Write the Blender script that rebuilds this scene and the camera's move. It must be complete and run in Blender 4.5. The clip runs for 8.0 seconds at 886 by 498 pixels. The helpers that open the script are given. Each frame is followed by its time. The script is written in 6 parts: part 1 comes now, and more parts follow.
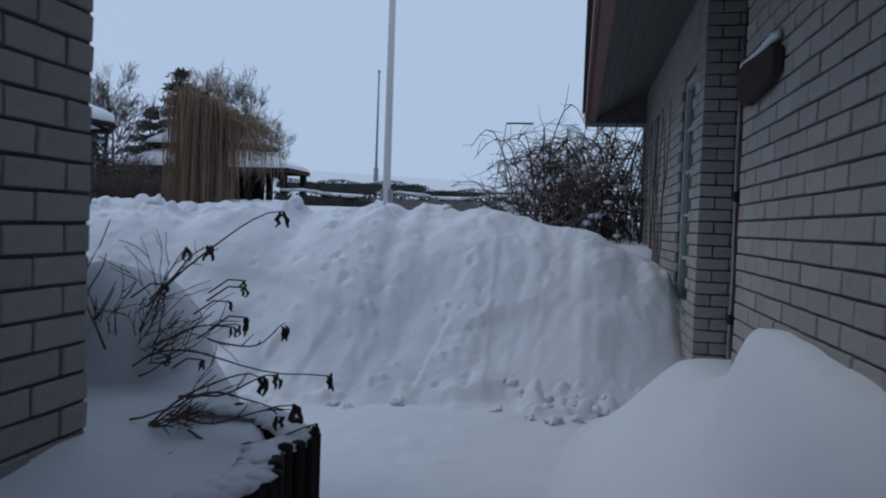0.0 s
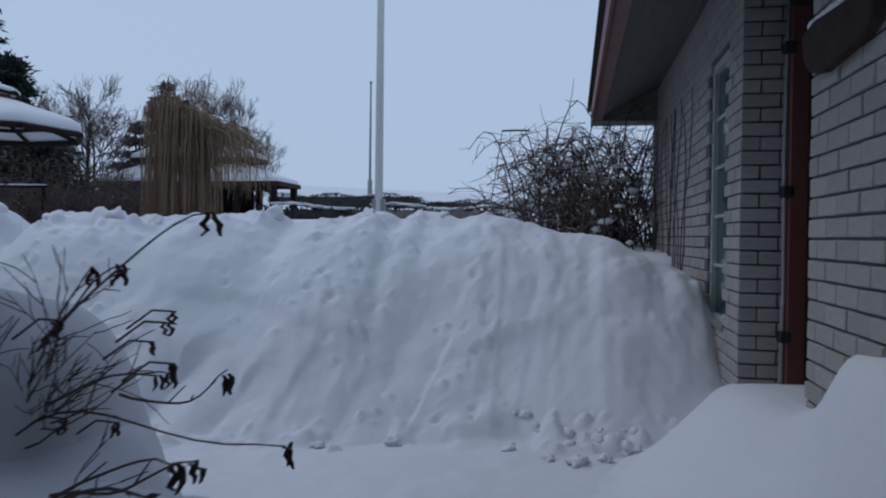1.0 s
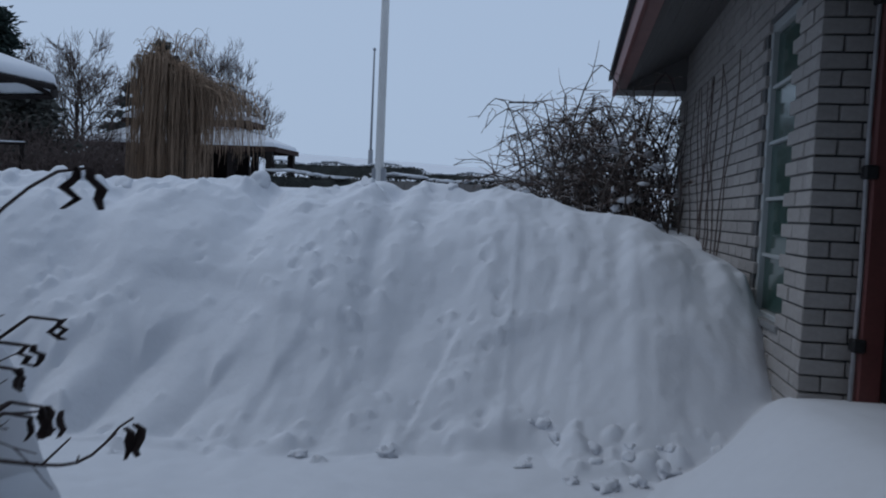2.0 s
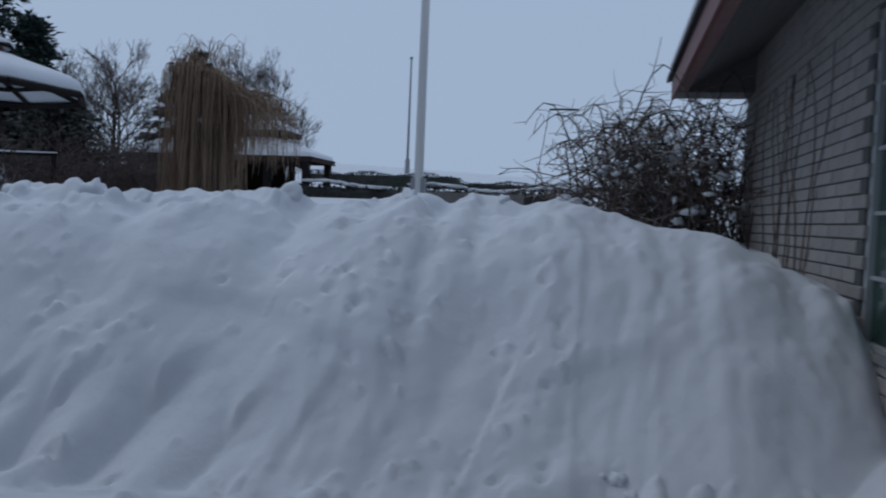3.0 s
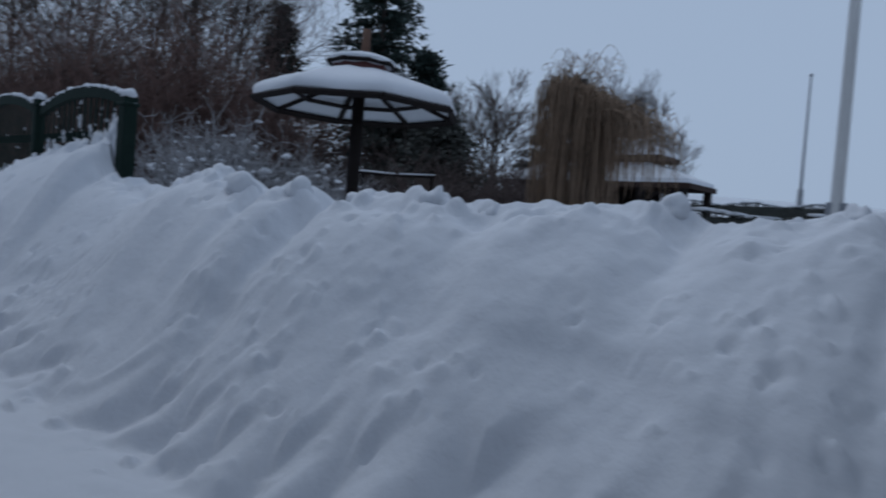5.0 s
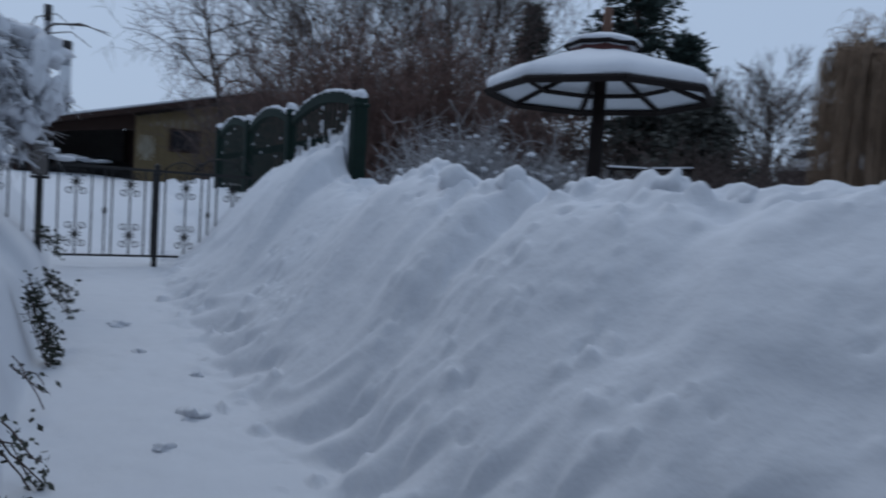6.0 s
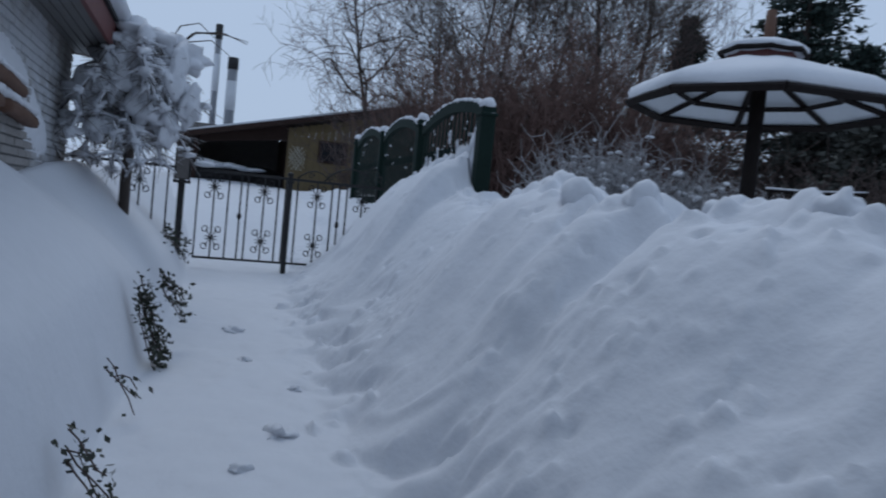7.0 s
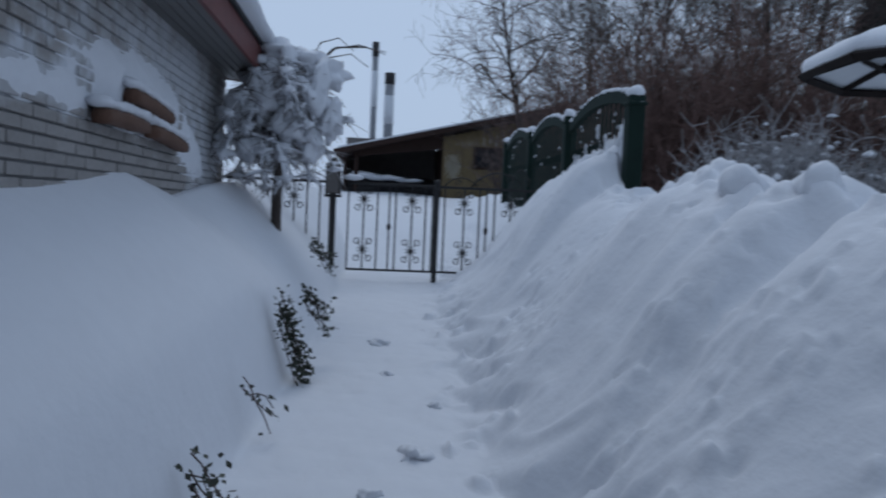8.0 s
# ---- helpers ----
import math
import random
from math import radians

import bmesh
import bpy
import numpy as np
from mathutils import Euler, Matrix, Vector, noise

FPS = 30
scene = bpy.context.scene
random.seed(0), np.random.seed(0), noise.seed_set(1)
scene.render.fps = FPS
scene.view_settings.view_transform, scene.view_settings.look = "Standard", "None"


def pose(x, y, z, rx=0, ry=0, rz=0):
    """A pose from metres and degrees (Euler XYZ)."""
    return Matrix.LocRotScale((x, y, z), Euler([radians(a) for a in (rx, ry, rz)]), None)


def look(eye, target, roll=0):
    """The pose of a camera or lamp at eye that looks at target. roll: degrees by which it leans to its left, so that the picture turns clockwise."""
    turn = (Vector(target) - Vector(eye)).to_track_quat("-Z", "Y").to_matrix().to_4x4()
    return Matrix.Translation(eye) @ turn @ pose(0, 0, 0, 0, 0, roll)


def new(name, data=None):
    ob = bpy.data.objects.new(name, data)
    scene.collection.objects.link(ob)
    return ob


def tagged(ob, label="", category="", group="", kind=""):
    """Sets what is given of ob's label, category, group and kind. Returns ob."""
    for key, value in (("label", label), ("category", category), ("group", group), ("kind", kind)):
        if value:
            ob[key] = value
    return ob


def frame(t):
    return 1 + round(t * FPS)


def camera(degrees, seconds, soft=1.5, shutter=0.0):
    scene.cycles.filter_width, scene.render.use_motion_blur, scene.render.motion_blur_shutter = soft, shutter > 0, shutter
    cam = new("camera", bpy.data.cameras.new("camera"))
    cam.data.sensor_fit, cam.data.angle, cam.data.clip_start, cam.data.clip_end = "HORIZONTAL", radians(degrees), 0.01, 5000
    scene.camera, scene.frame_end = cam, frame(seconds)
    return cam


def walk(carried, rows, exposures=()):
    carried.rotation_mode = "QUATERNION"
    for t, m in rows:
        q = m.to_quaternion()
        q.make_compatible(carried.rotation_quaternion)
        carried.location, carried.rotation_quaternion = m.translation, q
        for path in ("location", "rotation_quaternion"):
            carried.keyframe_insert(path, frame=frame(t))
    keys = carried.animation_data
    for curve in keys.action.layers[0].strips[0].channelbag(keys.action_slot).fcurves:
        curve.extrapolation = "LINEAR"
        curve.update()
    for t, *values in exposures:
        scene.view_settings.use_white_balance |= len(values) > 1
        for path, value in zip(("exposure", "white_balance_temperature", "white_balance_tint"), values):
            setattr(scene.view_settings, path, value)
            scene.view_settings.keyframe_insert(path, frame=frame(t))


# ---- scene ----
cam = camera(61.8, 8.0, soft=2.0, shutter=0.5)
EXPOSURE = [(0.0, 0.15), (1.5, 0.05), (3.5, -0.2), (4.5, -0.25), (6.0, 0.02), (6.5, 0.05), (8.0, 0.12)]
PATH = [
    (0, (-0.007, -0.053, 1.194), (-0.361, 1.915, 1.128), 2.0),
    (0.5, (-0.119, 0.286, 1.185), (-0.432, 2.261, 1.114), 1.7),
    (1, (-0.164, 0.73, 1.169), (-0.509, 2.699, 1.136), 0.7),
    (1.5, (-0.23, 1.076, 1.148), (-0.604, 3.038, 1.057), 1.9),
    (1.7, (-0.289, 1.241, 1.159), (-0.627, 3.209, 1.05), 2.5),
    (2.8, (-0.499, 1.92, 1.226), (-0.888, 3.88, 1.139), 2.3),
    (3, (-0.561, 2.039, 1.224), (-0.996, 3.989, 1.138), 2.4),
    (3.5, (-0.715, 2.373, 1.191), (-1.253, 4.298, 1.116), 3.2),
    (4, (-0.884, 2.689, 1.183), (-1.64, 4.54, 1.124), 3.3),
    (4.5, (-1.025, 2.984, 1.18), (-2.112, 4.662, 1.117), 4.2),
    (4.7, (-1.092, 3.076, 1.166), (-2.269, 4.692, 1.111), 4.4),
    (5.8, (-1.346, 3.664, 1.151), (-3.003, 4.779, 1.047), 3.6),
    (6, (-1.475, 3.798, 1.128), (-3.216, 4.777, 1.029), 3.4),
    (6.5, (-1.579, 3.974, 1.139), (-3.411, 4.772, 1.058), 5.2),
    (7, (-1.764, 4.114, 1.132), (-3.662, 4.74, 1.048), 5.6),
    (7.5, (-1.9, 4.194, 1.14), (-3.846, 4.648, 1.046), 3.9),
    (8, (-2.013, 4.32, 1.143), (-4.0, 4.515, 1.038), 2.6),
]
walk(cam, [(t, look(eye, target, roll)) for t, eye, target, roll in PATH], exposures=EXPOSURE)

# ---- world, sun, exposure ----
world = bpy.data.worlds.new("overcast")
scene.world = world
world.use_nodes = True
wn, wl = world.node_tree.nodes, world.node_tree.links
wn.clear()
sky = wn.new("ShaderNodeTexSky")
sky.sky_type, sky.sun_disc, sky.sun_elevation, sky.sun_rotation = "NISHITA", False, radians(58), radians(272)
sky.dust_density = 4.0
dim = wn.new("ShaderNodeVectorMath")
dim.operation = "SCALE"
dim.inputs["Scale"].default_value = 0.06
veil = wn.new("ShaderNodeMix")
veil.data_type = "RGBA"
veil.inputs[0].default_value = 0.9
veil.inputs[7].default_value = (0.395, 0.512, 0.70, 1)
back = wn.new("ShaderNodeBackground")
wout = wn.new("ShaderNodeOutputWorld")
wl.new(sky.outputs[0], dim.inputs[0])
wl.new(dim.outputs[0], veil.inputs[6])
wl.new(veil.outputs[2], back.inputs[0])
wl.new(back.outputs[0], wout.inputs[0])
sun_data = bpy.data.lights.new("sun", "SUN")
sun_data.energy, sun_data.angle, sun_data.color = 0.42, radians(22), (0.92, 0.96, 1.0)
sun = new("sun", sun_data)
sun.matrix_world = look((0, 0, 0), (0.5, 0.02, -0.8))


# ---- materials ----
def material(name, colour, rough=0.6, metal=0.0, vary=0.15, scale=8.0, bump=0.0, bump_scale=60.0, second=None, stretch=(1, 1, 1), per_object=0.0, per_island=0.0, spec=0.5, frost=0.0, coords="Object"):
    """Principled surface with a coarse and a fine variation of colour, fine relief, and, where frost is given, rime on upper faces."""
    m = bpy.data.materials.new(name)
    m.use_nodes = True
    n, l = m.node_tree.nodes, m.node_tree.links
    p = n["Principled BSDF"]
    p.inputs["Roughness"].default_value, p.inputs["Metallic"].default_value = rough, metal
    p.inputs["Specular IOR Level"].default_value = spec
    tc, mp = n.new("ShaderNodeTexCoord"), n.new("ShaderNodeMapping")
    mp.inputs["Scale"].default_value = stretch
    l.new(tc.outputs[coords], mp.inputs[0])
    coarse, fine = n.new("ShaderNodeTexNoise"), n.new("ShaderNodeTexNoise")
    coarse.inputs["Scale"].default_value, coarse.inputs["Detail"].default_value = scale, 4
    fine.inputs["Scale"].default_value, fine.inputs["Detail"].default_value = scale * 7, 5
    l.new(mp.outputs[0], coarse.inputs[0]), l.new(mp.outputs[0], fine.inputs[0])
    add = n.new("ShaderNodeMath")
    add.operation = "ADD"
    l.new(coarse.outputs[0], add.inputs[0]), l.new(fine.outputs[0], add.inputs[1])
    last = add.outputs[0]
    for amount, node, socket in ((per_object, "ShaderNodeObjectInfo", "Random"), (per_island, "ShaderNodeNewGeometry", "Random Per Island")):
        if amount:
            src = n.new(node)
            mul = n.new("ShaderNodeMath")
            mul.operation = "MULTIPLY_ADD"
            mul.inputs[1].default_value = amount * 2
            l.new(src.outputs[socket], mul.inputs[0]), l.new(last, mul.inputs[2])
            last = mul.outputs[0]
    ramp = n.new("ShaderNodeMapRange")
    mid = 1.0 + per_object + per_island
    ramp.inputs["From Min"].default_value, ramp.inputs["From Max"].default_value = mid - 0.45, mid + 0.45
    l.new(last, ramp.inputs[0])
    mix = n.new("ShaderNodeMix")
    mix.data_type = "RGBA"
    low = [c * (1 - vary) for c in colour]
    high = [min(1, c * (1 + vary)) for c in (second or colour)]
    mix.inputs[6].default_value, mix.inputs[7].default_value = (*low, 1), (*high, 1)
    l.new(ramp.outputs[0], mix.inputs[0])
    colour_out = mix.outputs[2]
    if frost:
        geo, sep = n.new("ShaderNodeNewGeometry"), n.new("ShaderNodeSeparateXYZ")
        l.new(geo.outputs["Normal"], sep.inputs[0])
        up = n.new("ShaderNodeMath")
        up.operation = "ADD"
        l.new(sep.outputs[2], up.inputs[0]), l.new(coarse.outputs[0], up.inputs[1])
        cover = n.new("ShaderNodeMapRange")
        cover.inputs["From Min"].default_value, cover.inputs["From Max"].default_value = 1.45 - frost, 1.75 - frost
        l.new(up.outputs[0], cover.inputs[0])
        white = n.new("ShaderNodeMix")
        white.data_type = "RGBA"
        white.inputs[7].default_value = (0.78, 0.81, 0.86, 1)
        l.new(cover.outputs[0], white.inputs[0]), l.new(colour_out, white.inputs[6])
        colour_out = white.outputs[2]
    l.new(colour_out, p.inputs["Base Color"])
    if bump:
        tex, bp = n.new("ShaderNodeTexNoise"), n.new("ShaderNodeBump")
        tex.inputs["Scale"].default_value, tex.inputs["Detail"].default_value = bump_scale, 6
        bp.inputs["Strength"].default_value, bp.inputs["Distance"].default_value = 1.0, bump
        l.new(mp.outputs[0], tex.inputs[0]), l.new(tex.outputs[0], bp.inputs["Height"]), l.new(bp.outputs[0], p.inputs["Normal"])
    return m


SNOW_ROUGH = material("shovelled_snow", (0.66, 0.675, 0.71), 0.75, vary=0.03, scale=1.5, bump=0.014, bump_scale=7, spec=0.25)
SNOW = material("snow", (0.66, 0.675, 0.71), 0.75, vary=0.03, scale=1.5, bump=0.004, bump_scale=16, spec=0.25)
SNOW_CAP = material("snow_cap", (0.66, 0.675, 0.71), 0.75, vary=0.03, scale=3, bump=0.004, bump_scale=40, spec=0.25)
BRICK = material("sandlime_brick", (0.33, 0.308, 0.292), 0.85, vary=0.16, scale=5, bump=0.0025, bump_scale=90, per_object=0.25, spec=0.2)
BRICK_FROST = material("rimed_brick", (0.30, 0.283, 0.270), 0.85, vary=0.16, scale=5, bump=0.0025, bump_scale=90, per_object=0.25, spec=0.2)
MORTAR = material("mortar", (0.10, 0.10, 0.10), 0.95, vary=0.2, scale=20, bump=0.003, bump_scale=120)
SOFFIT = material("painted_boards", (0.125, 0.12, 0.118), 0.6, vary=0.12, scale=3, stretch=(6, 0.5, 6), bump=0.001, bump_scale=40, per_island=0.2)
RED_WOOD = material("red_brown_paint", (0.13, 0.035, 0.03), 0.55, vary=0.25, scale=6, bump=0.001, bump_scale=50)
FADED_RED = material("faded_red_paint", (0.17, 0.085, 0.08), 0.6, vary=0.2, scale=5, bump=0.001, bump_scale=50)
DARK_WOOD = material("dark_stained_wood", (0.016, 0.012, 0.011), 0.8, spec=0.15, vary=0.35, scale=5, stretch=(1, 1, 0.2), bump=0.002, bump_scale=40)
ROOF_DARK = material("dark_roofing", (0.035, 0.035, 0.038), 0.8, vary=0.2, scale=6, bump=0.002)
PVC = material("pale_roof_panel", (0.52, 0.55, 0.58), 0.5, vary=0.08, scale=4)
IRON = material("black_iron", (0.018, 0.017, 0.018), 0.55, metal=0.3, vary=0.3, scale=20, bump=0.0008, bump_scale=120)
GREEN = material("green_paint", (0.008, 0.019, 0.015), 0.75, spec=0.15, vary=0.3, scale=10, bump=0.001, bump_scale=60, frost=0.12)
YELLOW = material("ochre_boards", (0.165, 0.12, 0.058), 0.75, vary=0.2, scale=4, bump=0.002, bump_scale=30)
BROWN = material("brown_boards", (0.040, 0.024, 0.020), 0.8, spec=0.15, vary=0.25, scale=4, bump=0.002, bump_scale=30)
BARK = material("bark", (0.055, 0.042, 0.036), 0.9, vary=0.3, scale=12, bump=0.004, bump_scale=60)
BARK_RIME = material("rimed_bark", (0.060, 0.046, 0.040), 0.9, vary=0.3, scale=12, frost=0.30)
TWIG = material("thin_twigs", (0.105, 0.080, 0.074), 0.9, spec=0.2, vary=0.3, scale=3)
TWIG_RED = material("russet_twigs", (0.155, 0.092, 0.078), 0.9, vary=0.35, scale=0.5)
TWIG_PALE = material("frosted_twigs", (0.34, 0.335, 0.345), 0.9, vary=0.4, scale=1.5)
WILLOW = material("willow_strands", (0.235, 0.16, 0.108), 0.9, vary=0.35, scale=2, per_island=0.4)
NEEDLE = material("fir_needles", (0.018, 0.034, 0.028), 0.85, vary=0.4, scale=2, per_island=0.3)
PINE = material("pine_needles", (0.058, 0.060, 0.052), 0.85, vary=0.4, scale=2, per_island=0.3)
DEAD_LEAF = material("dead_leaf", (0.035, 0.020, 0.018), 0.8, vary=0.3, scale=20, bump=0.001)
EVERGREEN = material("ivy_leaf", (0.030, 0.036, 0.022), 0.6, vary=0.5, scale=25, per_island=0.4)
HEDGE = material("hedge_leaf", (0.030, 0.032, 0.028), 0.9, vary=0.4, scale=3, per_island=0.4)
POLE = material("white_pole_paint", (0.58, 0.58, 0.57), 0.45, vary=0.06, scale=3)
GREY_POLE = material("grey_pole", (0.20, 0.21, 0.23), 0.6, vary=0.1, scale=3)
PALE_BAND = material("pale_band", (0.55, 0.57, 0.6), 0.6, vary=0.06, scale=3)
LATTICE = material("cream_lattice_paint", (0.62, 0.58, 0.48), 0.6, vary=0.1, scale=5)
FRAME_WHITE = material("white_window_paint", (0.36, 0.38, 0.38), 0.5, vary=0.08, scale=6)
STONE = material("brown_stone", (0.050, 0.036, 0.033), 0.95, spec=0.08, vary=0.3, scale=12, bump=0.003, bump_scale=25)
CLAY = material("clay_ornament", (0.11, 0.055, 0.035), 0.8, vary=0.3, scale=15, bump=0.003, bump_scale=60)
CONCRETE = material("grey_render", (0.20, 0.20, 0.20), 0.9, vary=0.12, scale=3, bump=0.002)
GREY_WALL = material("weathered_planks", (0.13, 0.12, 0.115), 0.9, vary=0.2, scale=4)


def glass_material(name, colour):
    m = bpy.data.materials.new(name)
    m.use_nodes = True
    p = m.node_tree.nodes["Principled BSDF"]
    p.inputs["Base Color"].default_value = (*colour, 1)
    p.inputs["Roughness"].default_value = 0.12
    p.inputs["Specular IOR Level"].default_value = 0.7
    return m


GLASS = glass_material("green_glass", (0.035, 0.075, 0.062))
DARK_GLASS = glass_material("dark_glass", (0.02, 0.022, 0.026))


def rime_on_wall(m, centre, size):
    """Blown snow stuck to a brick face: a patch with ragged edges of its own."""
    n, l = m.node_tree.nodes, m.node_tree.links
    p = n["Principled BSDF"]
    old = p.inputs["Base Color"].links[0].from_socket
    geo = n.new("ShaderNodeNewGeometry")
    noise_a = n.new("ShaderNodeTexNoise")
    noise_a.inputs["Scale"].default_value, noise_a.inputs["Detail"].default_value = 7.0, 7
    l.new(geo.outputs["Position"], noise_a.inputs[0])
    off = n.new("ShaderNodeVectorMath")
    off.operation = "SUBTRACT"
    off.inputs[1].default_value = centre
    l.new(geo.outputs["Position"], off.inputs[0])
    div = n.new("ShaderNodeVectorMath")
    div.operation = "DIVIDE"
    div.inputs[1].default_value = size
    l.new(off.outputs[0], div.inputs[0])
    length = n.new("ShaderNodeVectorMath")
    length.operation = "LENGTH"
    l.new(div.outputs[0], length.inputs[0])
    sub = n.new("ShaderNodeMath")
    sub.operation = "MULTIPLY_ADD"
    sub.inputs[1].default_value = 2.2
    l.new(noise_a.outputs[0], sub.inputs[0])
    neg = n.new("ShaderNodeMath")
    neg.operation = "MULTIPLY"
    neg.inputs[1].default_value = -1.0
    l.new(length.outputs["Value"], neg.inputs[0]), l.new(neg.outputs[0], sub.inputs[2])
    cover = n.new("ShaderNodeMapRange")
    cover.inputs["From Min"].default_value, cover.inputs["From Max"].default_value = 0.15, 0.9
    cover.inputs["To Max"].default_value = 0.5
    l.new(sub.outputs[0], cover.inputs[0])
    white = n.new("ShaderNodeMix")
    white.data_type = "RGBA"
    white.inputs[7].default_value = (0.62, 0.65, 0.70, 1)
    l.new(cover.outputs[0], white.inputs[0]), l.new(old, white.inputs[6]), l.new(white.outputs[2], p.inputs["Base Color"])


MORTAR_FROST = material("rimed_mortar", (0.15, 0.15, 0.152), 0.95, vary=0.2, scale=20, bump=0.003, bump_scale=120)
for rimed in (BRICK_FROST, MORTAR_FROST):
    for middle, reach in (((-7.3, 2.93, 2.0), (2.3, 1.0, 0.50)), ((-6.3, 2.93, 1.72), (1.35, 1.0, 0.27)), ((-4.9, 2.93, 1.62), (1.4, 1.0, 0.16)), ((-8.2, 2.93, 1.45), (0.7, 1.0, 0.5))):
        rime_on_wall(rimed, middle, reach)


# ---- mesh helpers ----
def mesh_of(name, verts, faces, mat, smooth=False):
    me = bpy.data.meshes.new(name)
    me.from_pydata([tuple(v) for v in verts], [], [tuple(f) for f in faces])
    me.materials.append(mat)
    if smooth:
        me.polygons.foreach_set("use_smooth", [True] * len(me.polygons))
    me.update()
    return me


def part(name, me, parent, label="", kind="", at=None):
    ob = new(name, me)
    ob.parent = parent
    if at is not None:
        ob.matrix_basis = at
    return tagged(ob, label=label, kind=kind)


def thing(name, at, label, category, group="", kind=""):
    ob = new(name)
    ob.matrix_basis = at if isinstance(at, Matrix) else Matrix.Translation(at)
    ob.empty_display_size = 0.1
    return tagged(ob, label, category, group, kind)


def from_bm(name, bm, mat, smooth=False):
    me = bpy.data.meshes.new(name)
    bm.to_mesh(me)
    bm.free()
    me.materials.append(mat)
    if smooth:
        me.polygons.foreach_set("use_smooth", [True] * len(me.polygons))
    return me


def box_bm(lo, hi, bevel=0.0, bm=None):
    """A box from corner to corner, its edges rounded off."""
    bm = bm or bmesh.new()
    lo, hi = Vector(lo), Vector(hi)
    made = bmesh.ops.create_cube(bm, size=1, matrix=Matrix.Translation((lo + hi) / 2) @ Matrix.Diagonal((*(hi - lo), 1)))
    if bevel:
        edges = list({e for v in made["verts"] for e in v.link_edges})
        bmesh.ops.bevel(bm, geom=edges, offset=bevel, segments=1, affect="EDGES")
    return bm


def box(name, lo, hi, mat, bevel=0.004):
    return from_bm(name, box_bm(lo, hi, bevel), mat)


def prism(name, outline, y0, y1, mat, bevel=0.0):
    """An outline in x and z, drawn out along y."""
    bm = bmesh.new()
    a = [bm.verts.new((x, y0, z)) for x, z in outline]
    b = [bm.verts.new((x, y1, z)) for x, z in outline]
    bm.faces.new(a), bm.faces.new(b[::-1])
    for i in range(len(a)):
        j = (i + 1) % len(a)
        bm.faces.new((a[j], a[i], b[i], b[j]))
    bmesh.ops.recalc_face_normals(bm, faces=bm.faces)
    if bevel:
        bmesh.ops.bevel(bm, geom=bm.edges[:], offset=bevel, segments=1, affect="EDGES")
    return from_bm(name, bm, mat)


def tubes(strands, sides=3):
    """Tapered tubes along polylines: (points, first radius, last radius). Gives vertices and faces."""
    verts, faces = [], []
    for pts, r0, r1 in strands:
        pts = np.asarray(pts, float)
        k = len(pts)
        tan = np.gradient(pts, axis=0)
        tan /= np.linalg.norm(tan, axis=1, keepdims=True) + 1e-9
        ref = np.where(np.abs(tan[:, 2:3]) > 0.85, [[1.0, 0.2, 0]], [[0, 0.1, 1.0]])
        u = np.cross(tan, ref)
        u /= np.linalg.norm(u, axis=1, keepdims=True) + 1e-9
        w = np.cross(tan, u)
        r = np.linspace(r0, r1, k)[:, None, None]
        ang = np.arange(sides) * 2 * np.pi / sides
        ring = pts[:, None] + r * (np.cos(ang)[None, :, None] * u[:, None] + np.sin(ang)[None, :, None] * w[:, None])
        base = len(verts)
        verts.extend(ring.reshape(-1, 3).tolist())
        for i in range(k - 1):
            for s in range(sides):
                a, b = base + i * sides + s, base + i * sides + (s + 1) % sides
                faces.append((a, b, b + sides, a + sides))
        faces.append(tuple(base + s for s in range(sides))[::-1])
        faces.append(tuple(base + (k - 1) * sides + s for s in range(sides)))
    return verts, faces


def tube_mesh(name, strands, mat, sides=3, smooth=True):
    v, f = tubes(strands, sides)
    return mesh_of(name, v, f, mat, smooth)


def lump(centre, size, seed=0, rough=0.25, bm=None, level=2):
    """A rounded, uneven lump of snow."""
    bm = bm or bmesh.new()
    made = bmesh.ops.create_icosphere(bm, subdivisions=level, radius=1)
    c, s = Vector(centre), Vector(size)
    for v in made["verts"]:
        k = 1 + rough * noise.noise(v.co * 1.6 + Vector((seed * 3.1, seed, 0)))
        v.co = Vector((v.co.x * s.x, v.co.y * s.y, v.co.z * s.z)) * k + c
    return bm


def grow(rng, start, heading, length, radius, levels, spread=0.6, up=0.15, count=(4, 6), bend=0.18, out=None, shrink=0.62, droop=0.0):
    """A limb and all that grows from it, as strands sorted by level."""
    out = out if out is not None else {}
    steps = 6 if levels > 1 else 4
    d = np.array(heading, float)
    d /= np.linalg.norm(d)
    p = np.array(start, float)
    pts = [p]
    for i in range(steps):
        d = d + rng.normal(0, bend, 3) + np.array([0, 0, up - droop * (i / steps)])
        d /= np.linalg.norm(d)
        p = p + d * length / steps
        pts.append(p)
    out.setdefault(levels, []).append((pts, radius, radius * (0.45 if levels > 0 else 0.5)))
    if levels > 0:
        for i in range(rng.integers(*count)):
            s = rng.uniform(0.25, 1.0)
            k = min(int(s * steps), steps - 1)
            base = pts[k] + (pts[k + 1] - pts[k]) * (s * steps - k)
            side = rng.normal(0, 1, 3)
            along = pts[k + 1] - pts[k]
            along = along / np.linalg.norm(along)
            side -= along * (side @ along)
            side /= np.linalg.norm(side) + 1e-9
            head = along * (1 - spread * 0.5) + side * spread
            grow(rng, base, head, length * shrink * rng.uniform(0.7, 1.15), radius * 0.45, levels - 1, spread, up, count, bend, out, shrink, droop)
    return out


# ---- the lie of the snow ----
def smooth01(v):
    v = np.clip(v, 0, 1)
    return v * v * (3 - 2 * v)


